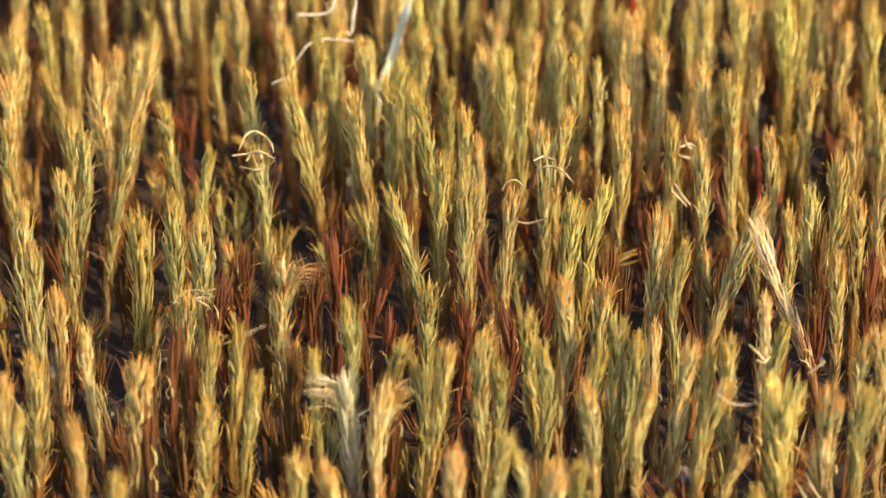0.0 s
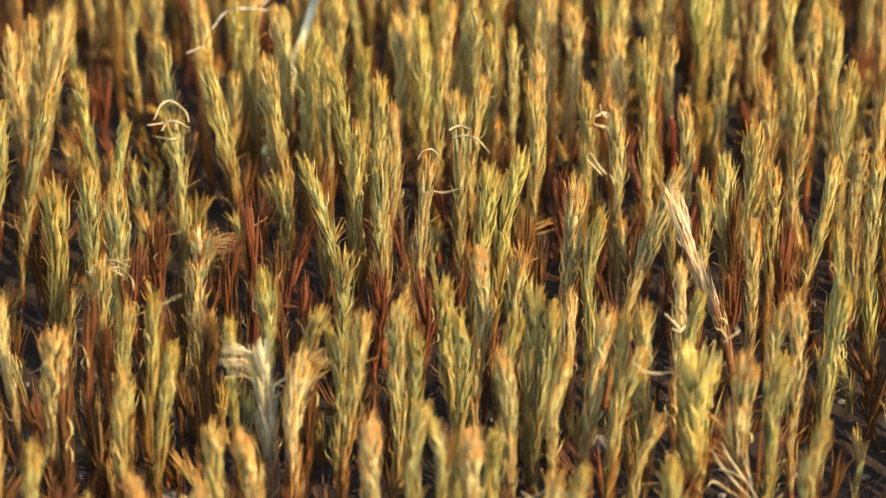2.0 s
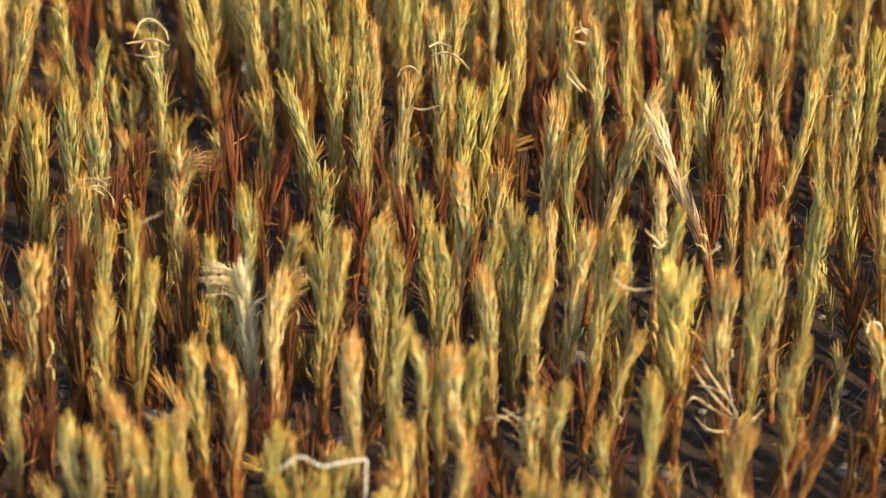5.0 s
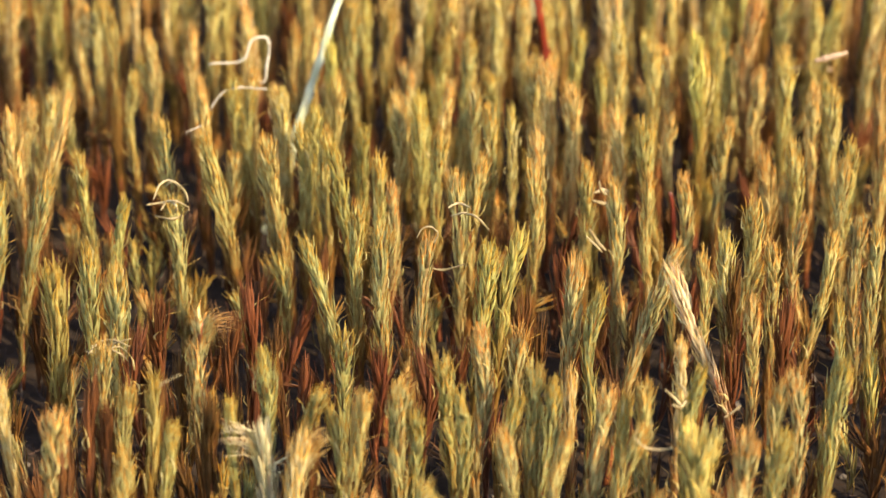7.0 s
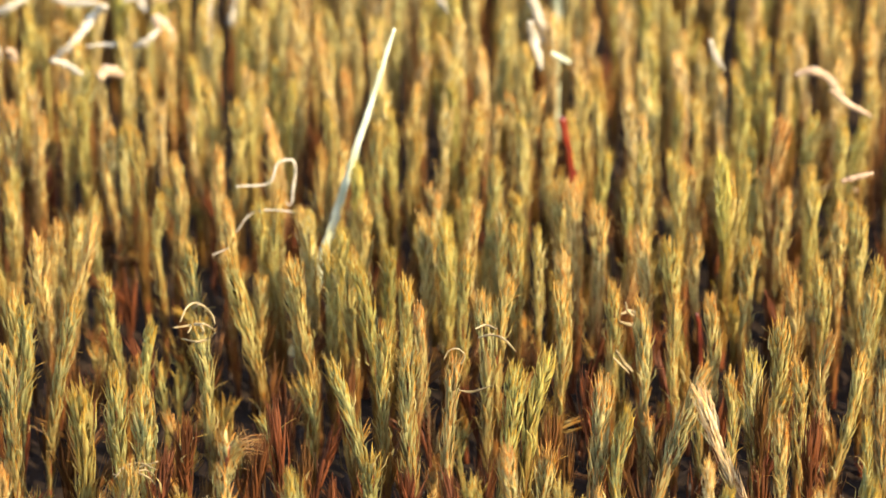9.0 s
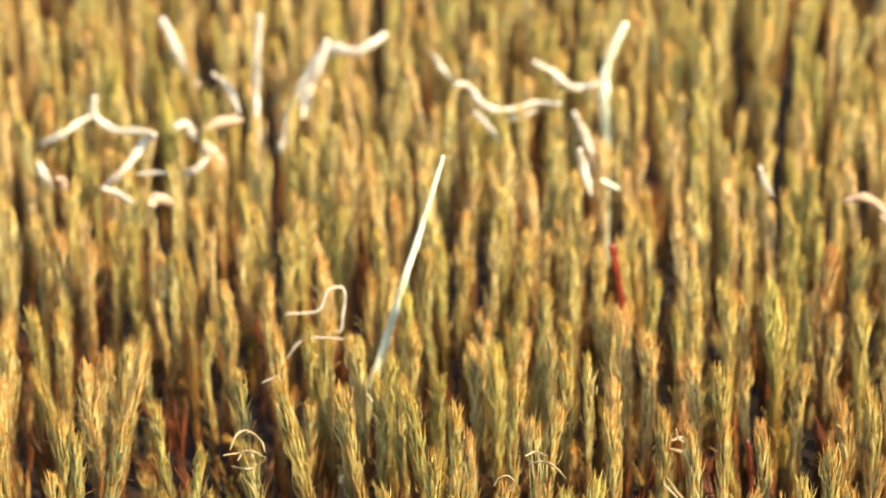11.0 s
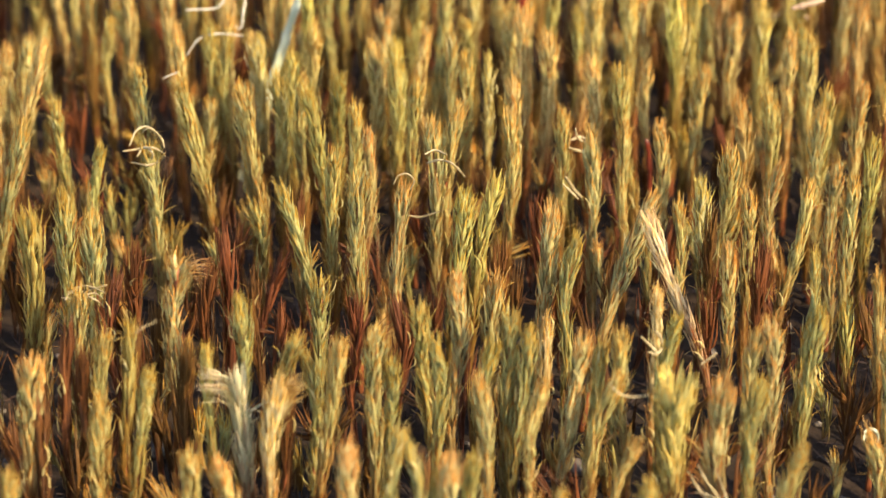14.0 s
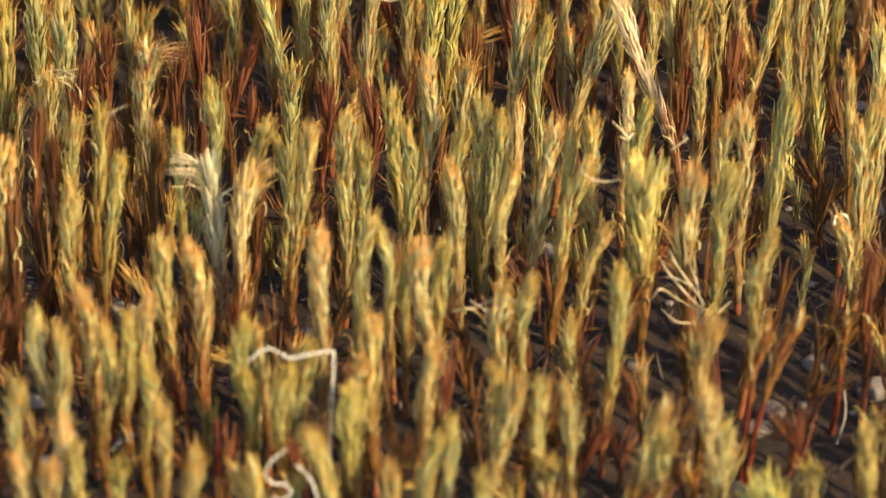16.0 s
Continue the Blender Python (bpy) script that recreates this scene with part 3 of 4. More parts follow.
shoot(-36.4, 807.8, 44, -0.0, -1.3, 2.7, "gold")
shoot(-29.7, 789.2, 46, -0.0, 1.4, 3.7, "gold")
shoot(-32.0, 772.3, 46, -1.1, -2.1, 3.1, "gold")
shoot(-22.5, 777.3, 46, -0.0, 2.0, 2.8, "gold")
shoot(-18.8, 804.7, 46, -0.0, -0.8, 2.6, "gold")
shoot(-11.2, 769.6, 46, -1.1, 1.4, 2.7, "brown")
shoot(-7.5, 807.4, 46, -0.0, -1.1, 3.4, "brown")
shoot(-5.2, 764.6, 46, -0.0, -0.5, 3.1, "fresh")
shoot(-0.6, 777.8, 46, -0.0, 2.3, 3.7, "green")
shoot(5.2, 777.3, 46, 1.7, -2.1, 3.3, "brown")
shoot(7.2, 800.0, 44, -0.0, 2.3, 2.8, "gold")
shoot(12.5, 742.4, 46, -0.0, -0.8, 3.2, "gold")
shoot(18.1, 790.6, 46, 1.7, -1.6, 3.9, "gold")
shoot(21.0, 763.9, 46, 1.7, 2.0, 3.6, "green")
shoot(22.3, 742.1, 44, 1.1, 2.8, 3.0, "spread")
shoot(28.7, 784.2, 46, -0.0, 1.2, 3.2, "straw")
shoot(33.7, 784.5, 46, 0.6, -0.1, 3.3, "gold")
shoot(30.0, 735.2, 44, -0.0, -1.3, 2.3, "straw")
shoot(45.5, 810.5, 46, -0.0, -2.4, 3.2, "brown")
shoot(44.1, 770.8, 46, 1.1, -1.7, 3.1, "gold")
shoot(53.5, 781.8, 46, -0.0, 2.0, 2.6, "straw")
shoot(53.3, 762.6, 48, -0.6, 2.1, 3.6, "straw")
shoot(67.9, 753.4, 50, -0.6, -1.3, 3.6, "fresh")
shoot(79.1, 767.3, 50, 1.1, 0.2, 4.2, "brown")
shoot(85.0, 757.9, 46, 0.6, 2.0, 2.7, "gold")
shoot(89.8, 740.3, 46, -0.0, 0.2, 3.2, "gold")
shoot(94.3, 737.0, 46, -0.6, 1.6, 3.2, "gold")
shoot(78.5, 718.3, 44, -0.5, -1.6, 3.5, "brown")
shoot(94.6, 781.1, 46, -0.0, 2.8, 3.2, "gold")
shoot(71.3, 804.3, 46, -0.0, 1.5, 2.8, "straw")
shoot(61.8, 797.1, 46, -0.0, -0.9, 2.8, "gold")
shoot(64.9, 787.7, 46, -0.0, 2.7, 2.8, "gold")
shoot(75.8, 794.5, 46, -0.0, 1.2, 2.8, "gold")
shoot(75.0, 770.2, 46, -0.0, 2.0, 2.7, "gold")
shoot(39.1, 791.1, 46, -0.0, -2.7, 2.8, "gold")
shoot(14.8, 800.3, 46, -0.0, -2.7, 2.8, "gold")
shoot(1.8, 786.9, 44, -0.0, 1.5, 2.6, "gold")
shoot(-11.1, 795.5, 44, -0.0, -1.2, 2.6, "gold")
shoot(-27.7, 806.1, 44, -0.0, 0.1, 2.7, "gold")
shoot(-70.3, 791.2, 46, -0.0, -2.1, 2.8, "gold")
shoot(-64.9, 737.4, 44, -0.0, 2.0, 2.7, "gold")
shoot(-44.7, 760.3, 44, -0.0, -2.6, 2.3, "gold")
shoot(-20.9, 749.4, 44, -0.0, -0.1, 2.3, "gold")
shoot(-15.0, 717.3, 44, -2.7, 2.3, 3.1, "gold")
shoot(-9.7, 738.3, 42, -0.0, -0.3, 2.3, "gold")
shoot(39.6, 765.5, 44, -0.0, -2.6, 2.7, "gold")
shoot(48.8, 757.4, 44, -0.0, -2.5, 2.7, "gold")
shoot(61.5, 759.4, 44, -0.0, 0.2, 2.7, "gold")
shoot(73.0, 764.4, 44, -0.0, -2.5, 2.5, "gold")
shoot(92.5, 713.4, 44, -0.0, -1.9, 3.1, "green")
shoot(2.0, 594.6, 42, -0.0, 0.5, 4.0, "green")
shoot(8.1, 599.1, 42, 2.4, 0.7, 3.0, "green")
shoot(14.8, 602.2, 38, -2.4, -0.8, 2.6, "straw")
shoot(22.1, 591.1, 40, -3.3, 0.7, 4.5, "green")
shoot(21.8, 598.8, 38, 0.9, -2.1, 3.0, "plain")
shoot(35.6, 593.7, 34, 1.4, -1.3, 2.9, "green")
shoot(49.3, 583.8, 42, 2.3, 1.8, 3.2, "plain")
shoot(65.0, 581.4, 36, 1.4, -2.1, 3.9, "brown")
shoot(74.3, 599.5, 40, 3.3, -1.7, 3.5, "plain")
shoot(73.1, 582.9, 34, 2.8, -1.5, 2.4, "red")
shoot(74.0, 582.6, 36, 7.0, -0.1, 2.4, "red")
shoot(89.7, 594.4, 28, 0.9, -3.0, 2.3, "red")
shoot(-42.2, 581.0, 36, -2.3, -0.2, 3.1, "straw")
shoot(-40.4, 578.9, 36, -0.0, -2.0, 3.4, "green")
shoot(-36.1, 584.2, 38, -0.5, 1.1, 3.8, "plain")
shoot(-33.1, 576.3, 36, -0.0, 1.8, 3.4, "plain")
shoot(-29.6, 582.7, 36, -0.0, 0.5, 2.7, "plain")
shoot(-25.4, 583.6, 38, -0.9, 1.2, 3.2, "plain")
shoot(-23.0, 560.1, 34, -0.5, -0.7, 2.8, "plain")
shoot(-25.9, 573.2, 36, -0.5, -2.7, 3.0, "plain")
shoot(-9.6, 577.6, 38, -0.9, -0.4, 3.2, "plain")
shoot(-6.8, 581.6, 34, -1.4, -0.8, 2.2, "plain")
shoot(-4.6, 566.8, 34, 1.4, 0.6, 3.4, "plain")
shoot(-2.9, 573.1, 36, 2.7, -2.2, 3.9, "green")
shoot(6.3, 563.6, 32, 0.9, -1.6, 4.8, "fresh")
shoot(11.1, 575.9, 36, -0.5, 1.9, 3.7, "plain")
shoot(17.8, 571.5, 36, 2.3, -1.4, 3.2, "plain")
shoot(15.5, 549.6, 32, 4.5, -0.5, 3.1, "green")
shoot(20.5, 549.9, 32, 2.2, 2.6, 3.0, "green")
shoot(32.1, 568.2, 34, -1.8, -1.3, 3.0, "plain")
shoot(28.3, 564.4, 34, 5.4, -2.1, 3.7, "green")
shoot(39.1, 565.6, 32, -1.4, 1.2, 2.9, "green")
shoot(44.5, 566.4, 32, -2.7, 0.4, 2.9, "green")
shoot(51.4, 560.6, 32, 5.5, 0.7, 3.0, "green")
shoot(55.0, 556.0, 32, 1.8, -2.7, 3.8, "green")
shoot(67.9, 563.3, 34, -3.2, -0.5, 3.5, "straw")
shoot(67.4, 556.9, 32, -0.9, -3.0, 3.3, "straw")
shoot(-46.2, 564.6, 34, -0.5, -1.5, 3.2, "green")
shoot(-38.6, 556.9, 32, -0.5, 1.2, 3.3, "straw")
shoot(-17.9, 552.2, 32, -0.0, -2.6, 3.8, "plain")
shoot(-10.1, 571.7, 32, -0.0, -1.2, 2.9, "plain")
shoot(4.4, 548.7, 32, -3.6, 2.9, 3.8, "plain")
shoot(-8.6, 544.8, 30, -0.0, 2.8, 3.3, "plain")
shoot(-40.6, 548.2, 30, -0.0, -0.1, 3.3, "plain")
shoot(-37.3, 552.6, 30, -0.0, 1.4, 3.0, "plain")
shoot(27.4, 543.3, 28, -0.0, 0.8, 2.9, "plain")
shoot(90.4, 556.2, 30, -0.5, -0.2, 3.8, "fresh")
shoot(73.2, 548.5, 24, -0.0, 2.1, 7.1, "bud")
shoot(81.9, 562.7, 20, -0.0, -2.0, 4.7, "spread")
shoot(99.9, 636.6, 44, 1.0, 2.0, 4.2, "green")
shoot(98.4, 635.0, 42, -2.0, -2.7, 3.3, "green")
shoot(96.6, 646.5, 44, -0.0, 2.2, 2.4, "brown")
shoot(82.0, 633.7, 44, 2.5, 1.1, 3.4, "green")
shoot(94.4, 621.2, 30, -1.5, -2.3, 3.2, "spread")
shoot(95.3, 598.2, 32, -0.5, 0.0, 3.2, "dead")
shoot(32.6, 591.2, 30, -0.0, 2.2, 4.0, "spread")
shoot(46.4, 596.1, 22, -1.9, 2.6, 3.0, "spread")
shoot(9.2, 576.6, 30, -0.5, -1.7, 3.1, "plain")
shoot(16.6, 597.6, 34, -0.0, -1.5, 2.1, "plain")
shoot(-9.5, 548.1, 28, -1.8, 2.4, 2.8, "plain")
shoot(12.9, 550.9, 26, -0.0, -0.9, 3.3, "plain")
shoot(38.8, 564.0, 20, -0.0, -2.7, 4.2, "spread")
shoot(53.2, 556.6, 20, -0.0, 1.3, 3.0, "red")
shoot(61.9, 563.1, 20, -0.0, -0.5, 2.0, "red")
shoot(-46.2, 549.7, 28, -0.0, 1.4, 3.0, "green")
shoot(-30.2, 552.5, 28, -0.0, -0.1, 3.0, "plain")
shoot(-70.4, 877.1, 50, -0.6, 0.0, 5.1, "fresh")
shoot(-57.8, 858.5, 48, -0.6, -0.5, 3.6, "fresh")
shoot(-84.1, 857.6, 48, -0.6, -1.3, 3.6, "brown")
shoot(21.1, 812.3, 46, -0.0, 2.4, 3.1, "straw")
shoot(-46.5, 830.8, 46, -0.0, 1.0, 3.3, "gold")
shoot(105.3, 753.1, 46, -0.0, 1.7, 3.1, "brown")
shoot(94.1, 696.0, 42, -0.0, -1.5, 2.9, "green")
shoot(81.4, 676.7, 46, 5.7, 2.5, 3.0, "plain")
shoot(95.1, 682.0, 46, 0.5, 0.0, 3.3, "green")
shoot(100.7, 696.6, 46, 0.5, 0.4, 3.5, "plain")
shoot(84.6, 659.3, 42, 2.0, 1.6, 2.2, "green")
shoot(81.3, 693.9, 44, 1.6, -2.0, 2.5, "plain")
shoot(92.3, 717.4, 46, 2.2, 0.2, 3.6, "plain")
shoot(101.7, 722.2, 46, -0.0, -2.2, 3.4, "plain")
shoot(106.8, 710.6, 46, -0.0, -2.6, 3.9, "straw")
shoot(103.3, 660.1, 44, -0.0, 0.7, 3.4, "straw")
shoot(98.1, 634.4, 44, 0.5, -0.1, 2.7, "green")
shoot(-8.6, 733.7, 47, 0.5, 0, 3.0, "gold")
shoot(-9.9, 726.9, 46, -1.0, 1, 3.2, "gold")
shoot(-6.9, 722.9, 46, 1, 0, 3.0, "plain")
shoot(-21.2, 753.8, 47, 0.5, 0, 2.8, "gold")
shoot(-16.2, 745.5, 46, 0, 0, 2.8, "straw")
shoot(37.8, 747.3, 48, -0.5, 0, 3.2, "gold")
shoot(34.5, 721.7, 46, 0, 0, 3.2, "gold")


# ---- grass, straws and other bits among the shoots ----
def strand(name, label, category, mat, knots, width, taper=0.6, flat=1.0):
    """A dry strand through knots in mm, width mm thick at its middle, flattened by flat."""
    pts = smooth_path(knots, 8 * len(knots))
    n = len(pts)
    for i in range(n):  # small kinks, as dry stalks have
        pts[i] += 0.12 * width * np.array(noise.noise_vector(Vector(pts[i]) * 0.35))
    rad = width / 2 * (1 - (1 - taper) * np.abs(np.linspace(0, 2, n) - 1) ** 1.5) * (1 + 0.12 * np.sin(np.linspace(0, 19, n)))
    if name == "grass_blade":
        rad = width / 2 * np.linspace(0.3, 1.25, n)
    v, f = tube(pts, rad, 8)
    c = np.repeat(pts, 8, axis=0)
    d = v - c
    d[:, 1] *= flat
    d *= np.repeat(1 + 0.12 * np.sin(np.arange(n) * 1.7 + knots[0][0]) * np.cos(np.arange(n) * 0.6), 8)[:, None]
    return tagged(mesh_object(name, ((c + d) / 1000).tolist(), f, mat), label, category)


strand("grass_blade", "pale green dry grass blade rising above the moss", "grass", GREEN_BLADE, [(2.6, 768.0, 72.9), (0.1, 768.0, 64.1), (-4.0, 768.0, 50.4), (-7.6, 768.0, 38.5), (-11.0, 768.0, 27.0), (-14.7, 768.0, 14.1), (-18.4, 768.0, 1.1), (-18.4, 768.0, -1.0)], 2.30, 0.25, 0.35)
strand("dry_grass_strand", "white dry grass strand looped over the moss tips", "grass", DRY_GRASS, [(-29.4, 759.5, 42.4), (-22.8, 759.5, 43.1), (-20.9, 759.5, 47.4), (-18.0, 759.5, 48.1), (-17.4, 759.5, 45.8), (-17.9, 759.5, 42.1), (-18.6, 759.5, 38.2), (-20.7, 759.5, 39.9)], 0.61, 0.7, 0.6)
strand("dry_grass_strand", "thin white dry grass strand lying on moss tips", "grass", DRY_GRASS, [(-17.7, 749.5, 41.6), (-22.9, 749.5, 42.0), (-26.4, 749.5, 41.0), (-29.3, 749.5, 37.1)], 0.50, 0.6, 0.6)
strand("dry_grass_strand", "short white scrap of dry grass on moss", "grass", DRY_GRASS, [(-30.1, 731.5, 42.7), (-31.5, 731.5, 42.0), (-33.3, 731.5, 41.2)], 0.37, 0.6, 0.6)
strand("dry_grass_strand", "bleached grass stalk bent over moss tips", "grass", DRY_GRASS, [(-85.4, 851.0, 40.3), (-80.2, 848.7, 44.0), (-74.5, 851.5, 46.9)], 1.94, 0.7, 0.6)
strand("dry_grass_strand", "bleached grass stalk bent over moss tips", "grass", DRY_GRASS, [(-73.3, 851.3, 51.8), (-73.6, 851.5, 47.4), (-69.9, 850.7, 44.0), (-65.4, 849.4, 43.9), (-61.3, 847.9, 44.4)], 1.94, 0.75, 0.6)
strand("dry_grass_strand", "bleached grass stalk lying across moss tips", "grass", DRY_GRASS, [(-58.6, 826.6, 53.0), (-61.6, 831.5, 48.8), (-66.0, 827.3, 44.0), (-70.8, 829.6, 38.9)], 1.99, 0.8, 0.6)
strand("dry_grass_strand", "short bleached grass scrap on moss tips", "grass", DRY_GRASS, [(-69.7, 816.4, 45.1), (-66.4, 816.3, 44.0), (-62.2, 813.2, 42.2)], 1.57, 0.5, 0.6)
strand("dry_grass_strand", "short bleached grass scrap on moss tips", "grass", DRY_GRASS, [(-63.0, 827.2, 43.5), (-59.1, 826.6, 44.0), (-55.4, 824.5, 45.0)], 1.09, 0.5, 0.6)
strand("dry_grass_strand", "short curled bleached grass scrap on moss", "grass", DRY_GRASS, [(-56.2, 849.8, 44.7), (-53.5, 852.2, 44.0), (-51.4, 851.1, 40.7)], 2.45, 0.6, 0.6)
strand("dry_grass_strand", "short bleached grass scrap on moss tips", "grass", DRY_GRASS, [(-53.3, 829.8, 42.2), (-50.4, 828.2, 44.0), (-47.4, 828.6, 46.6)], 1.80, 0.5, 0.6)
strand("dead_leaf", "curled cream dead leaf lying on moss tips", "dead leaf", DEAD_LEAF, [(-48.7, 837.7, 45.9), (-47.2, 836.1, 44.0), (-45.3, 835.9, 40.5)], 3.62, 0.5, 0.6)
strand("dead_leaf", "faded pinkish dead leaf lying on moss tips", "dead leaf", DEAD_LEAF, [(-50.2, 851.9, 42.7), (-45.8, 854.1, 44.0), (-41.4, 856.8, 43.1)], 2.67, 0.4, 0.6)
strand("dry_grass_strand", "faded lavender-grey grass stalk leaning on moss", "grass", DRY_GRASS, [(-60.8, 896.6, 51.7), (-57.0, 892.8, 44.0), (-53.2, 892.5, 36.2)], 2.55, 0.7, 0.5)
strand("dry_grass_strand", "short bleached grass scrap on moss tips", "grass", DRY_GRASS, [(-48.5, 870.5, 48.6), (-45.2, 873.7, 44.0), (-42.7, 869.9, 38.9)], 1.77, 0.5, 0.6)
strand("dry_grass_strand", "broad bleached grass leaf arched over the moss", "grass", DRY_GRASS, [(-9.6, 878.6, 54.3), (-16.0, 875.7, 51.6), (-22.0, 878.9, 50.9), (-25.6, 880.5, 46.0), (-30.7, 880.1, 36.4), (-34.1, 875.6, 26.4)], 3.14, 0.6, 0.5)
strand("dry_grass_strand", "broad bleached grass leaf leaning on the arched one", "grass", DRY_GRASS, [(-22.4, 867.9, 57.7), (-24.3, 867.6, 52.1), (-26.7, 868.2, 46.0), (-28.4, 864.3, 39.9)], 2.69, 0.5, 0.5)
strand("dry_grass_strand", "pale upright dry grass stalk among moss", "grass", DRY_GRASS, [(-37.2, 865.2, 64.9), (-37.9, 864.7, 55.5), (-38.6, 867.9, 46.0), (-38.8, 863.5, 33.7), (-38.8, 863.5, -1.0)], 1.97, 0.7, 0.6)
strand("dry_grass_strand", "faded grass stalk lying across moss tips", "grass", DRY_GRASS, [(5.4, 858.9, 50.1), (8.7, 861.1, 48.7), (12.2, 857.4, 45.4), (17.5, 858.1, 44.0), (23.5, 860.3, 44.7), (29.1, 857.9, 45.5)], 1.85, 0.6, 0.6)
strand("dry_grass_strand", "short faded grass scrap on moss tips", "grass", DRY_GRASS, [(9.6, 853.8, 45.9), (12.1, 851.4, 44.0), (15.1, 849.4, 40.2)], 1.53, 0.5, 0.6)
strand("dry_grass_strand", "short faded grass scrap on moss tips", "grass", DRY_GRASS, [(15.8, 853.7, 43.0), (19.5, 853.5, 44.0), (23.5, 854.0, 45.6)], 1.33, 0.5, 0.6)
strand("dry_grass_strand", "bleached grass stalk bent over moss tips", "grass", DRY_GRASS, [(23.2, 869.7, 51.0), (27.6, 869.9, 47.9), (32.4, 870.1, 44.0), (38.1, 874.2, 43.5)], 1.88, 0.7, 0.6)
strand("dry_grass_strand", "pale upright dry grass stalk with bent top", "grass", GREEN_BLADE, [(43.5, 865.2, 61.6), (40.0, 866.9, 52.2), (39.1, 867.9, 44.0), (39.7, 869.8, 31.6), (39.5, 870.0, 21.2), (39.5, 870.0, -1.0)], 2.48, 0.7, 0.6)
strand("dry_grass_strand", "faded grass leaf leaning against a pale stalk", "grass", DRY_GRASS, [(31.2, 839.8, 51.4), (33.9, 841.6, 44.0), (37.2, 839.0, 35.6)], 2.12, 0.5, 0.5)
strand("dry_grass_strand", "faded grass leaf leaning against a pale stalk", "grass", DRY_GRASS, [(31.9, 825.2, 49.0), (32.8, 825.9, 44.0), (34.3, 822.1, 39.3)], 2.18, 0.5, 0.5)
strand("dry_grass_strand", "short green-white grass scrap on moss", "grass", GREEN_BLADE, [(36.1, 817.4, 45.1), (37.9, 817.4, 44.0), (40.1, 816.5, 43.2)], 1.39, 0.5, 0.6)
strand("dry_grass_strand", "short faded grass scrap on moss tips", "grass", DRY_GRASS, [(0.9, 883.7, 46.8), (2.1, 886.3, 44.0), (4.7, 884.2, 41.2)], 1.90, 0.5, 0.6)
strand("dry_grass_strand", "pale short grass scrap among moss tips", "grass", DRY_GRASS, [(69.6, 816.2, 48.2), (71.0, 816.9, 44.0), (73.0, 818.9, 40.0)], 1.57, 0.5, 0.6)
strand("dead_leaf", "curled pinkish dead leaf lying on moss tips", "dead leaf", DEAD_LEAF, [(86.9, 806.3, 44.4), (90.0, 805.4, 45.6), (93.3, 806.2, 44.0), (97.1, 806.4, 39.6)], 2.05, 0.5, 0.6)
strand("dead_leaf", "small pinkish dead leaf scrap on moss tips", "dead leaf", DEAD_LEAF, [(92.2, 799.2, 20.6), (95.8, 799.5, 21.2), (100.6, 801.5, 19.5)], 1.89, 0.5, 0.6)
strand("dry_grass_strand", "short bleached grass scrap on moss tips", "grass", DRY_GRASS, [(-84.0, 828.1, 46.4), (-83.0, 826.7, 44.0), (-81.7, 828.0, 40.4)], 2.19, 0.5, 0.6)
strand("dead_leaf", "small cream dead leaf scrap on moss", "dead leaf", DEAD_LEAF, [(-79.3, 820.5, 45.7), (-78.7, 822.6, 44.0), (-78.1, 822.7, 42.0)], 1.98, 0.6, 0.7)
strand("dead_leaf", "small cream dead leaf scrap on moss", "dead leaf", DEAD_LEAF, [(-59.8, 812.2, 42.7), (-57.7, 813.3, 44.0), (-55.0, 815.3, 42.0)], 2.76, 0.6, 0.7)
strand("dry_straw", "curled pale leaf strand hanging off a thick shoot", "straw", STRAW, [(67.4, 604.3, 19.5), (64.6, 604.2, 22.7), (61.9, 607.8, 24.5), (59.8, 607.3, 28.5)], 0.50, 0.45, 0.7)
strand("dry_straw", "curled pale leaf strand hanging off a thick shoot", "straw", STRAW, [(66.7, 604.3, 19.3), (63.5, 607.1, 19.8), (60.3, 604.9, 23.3), (58.6, 605.8, 20.4)], 0.50, 0.45, 0.7)
strand("dry_straw", "curled pale leaf strand hanging off a thick shoot", "straw", STRAW, [(67.9, 604.2, 20.4), (65.1, 605.1, 24.4), (62.5, 604.7, 28.7), (61.6, 607.1, 29.8)], 0.50, 0.45, 0.7)
strand("dry_straw", "curled pale leaf strand hanging off a thick shoot", "straw", STRAW, [(67.4, 607.6, 15.7), (65.5, 605.1, 16.2), (63.0, 604.7, 16.9), (60.8, 607.5, 17.6)], 0.50, 0.45, 0.7)
strand("dry_straw", "curled pale leaf strand hanging off a thick shoot", "straw", STRAW, [(69.2, 604.4, 17.8), (71.0, 607.6, 17.1), (72.6, 607.7, 18.9)], 0.50, 0.45, 0.7)
strand("dry_straw", "curled pale leaf strand hanging off a thick shoot", "straw", STRAW, [(68.0, 604.2, 19.3), (66.4, 607.6, 21.2), (63.4, 605.8, 24.6), (61.2, 606.7, 24.6)], 0.50, 0.45, 0.7)
strand("dry_straw", "curled pale leaf strand hanging off a thick shoot", "straw", STRAW, [(67.4, 604.3, 20.1), (66.3, 607.6, 24.0), (64.3, 604.9, 30.0)], 0.50, 0.45, 0.7)
strand("dry_straw", "curled pale leaf strand hanging off a thick shoot", "straw", STRAW, [(66.4, 605.0, 17.9), (67.7, 606.9, 17.6), (67.0, 606.9, 15.8), (65.2, 604.3, 16.5)], 0.50, 0.45, 0.7)
strand("dry_straw", "cream curled straw in a tangle between shoots", "straw", STRAW, [(27.6, 594.4, 26.4), (30.0, 595.8, 26.6), (32.3, 593.6, 29.1), (35.1, 593.1, 28.3), (37.9, 595.4, 25.1)], 0.56, 0.45, 0.7)
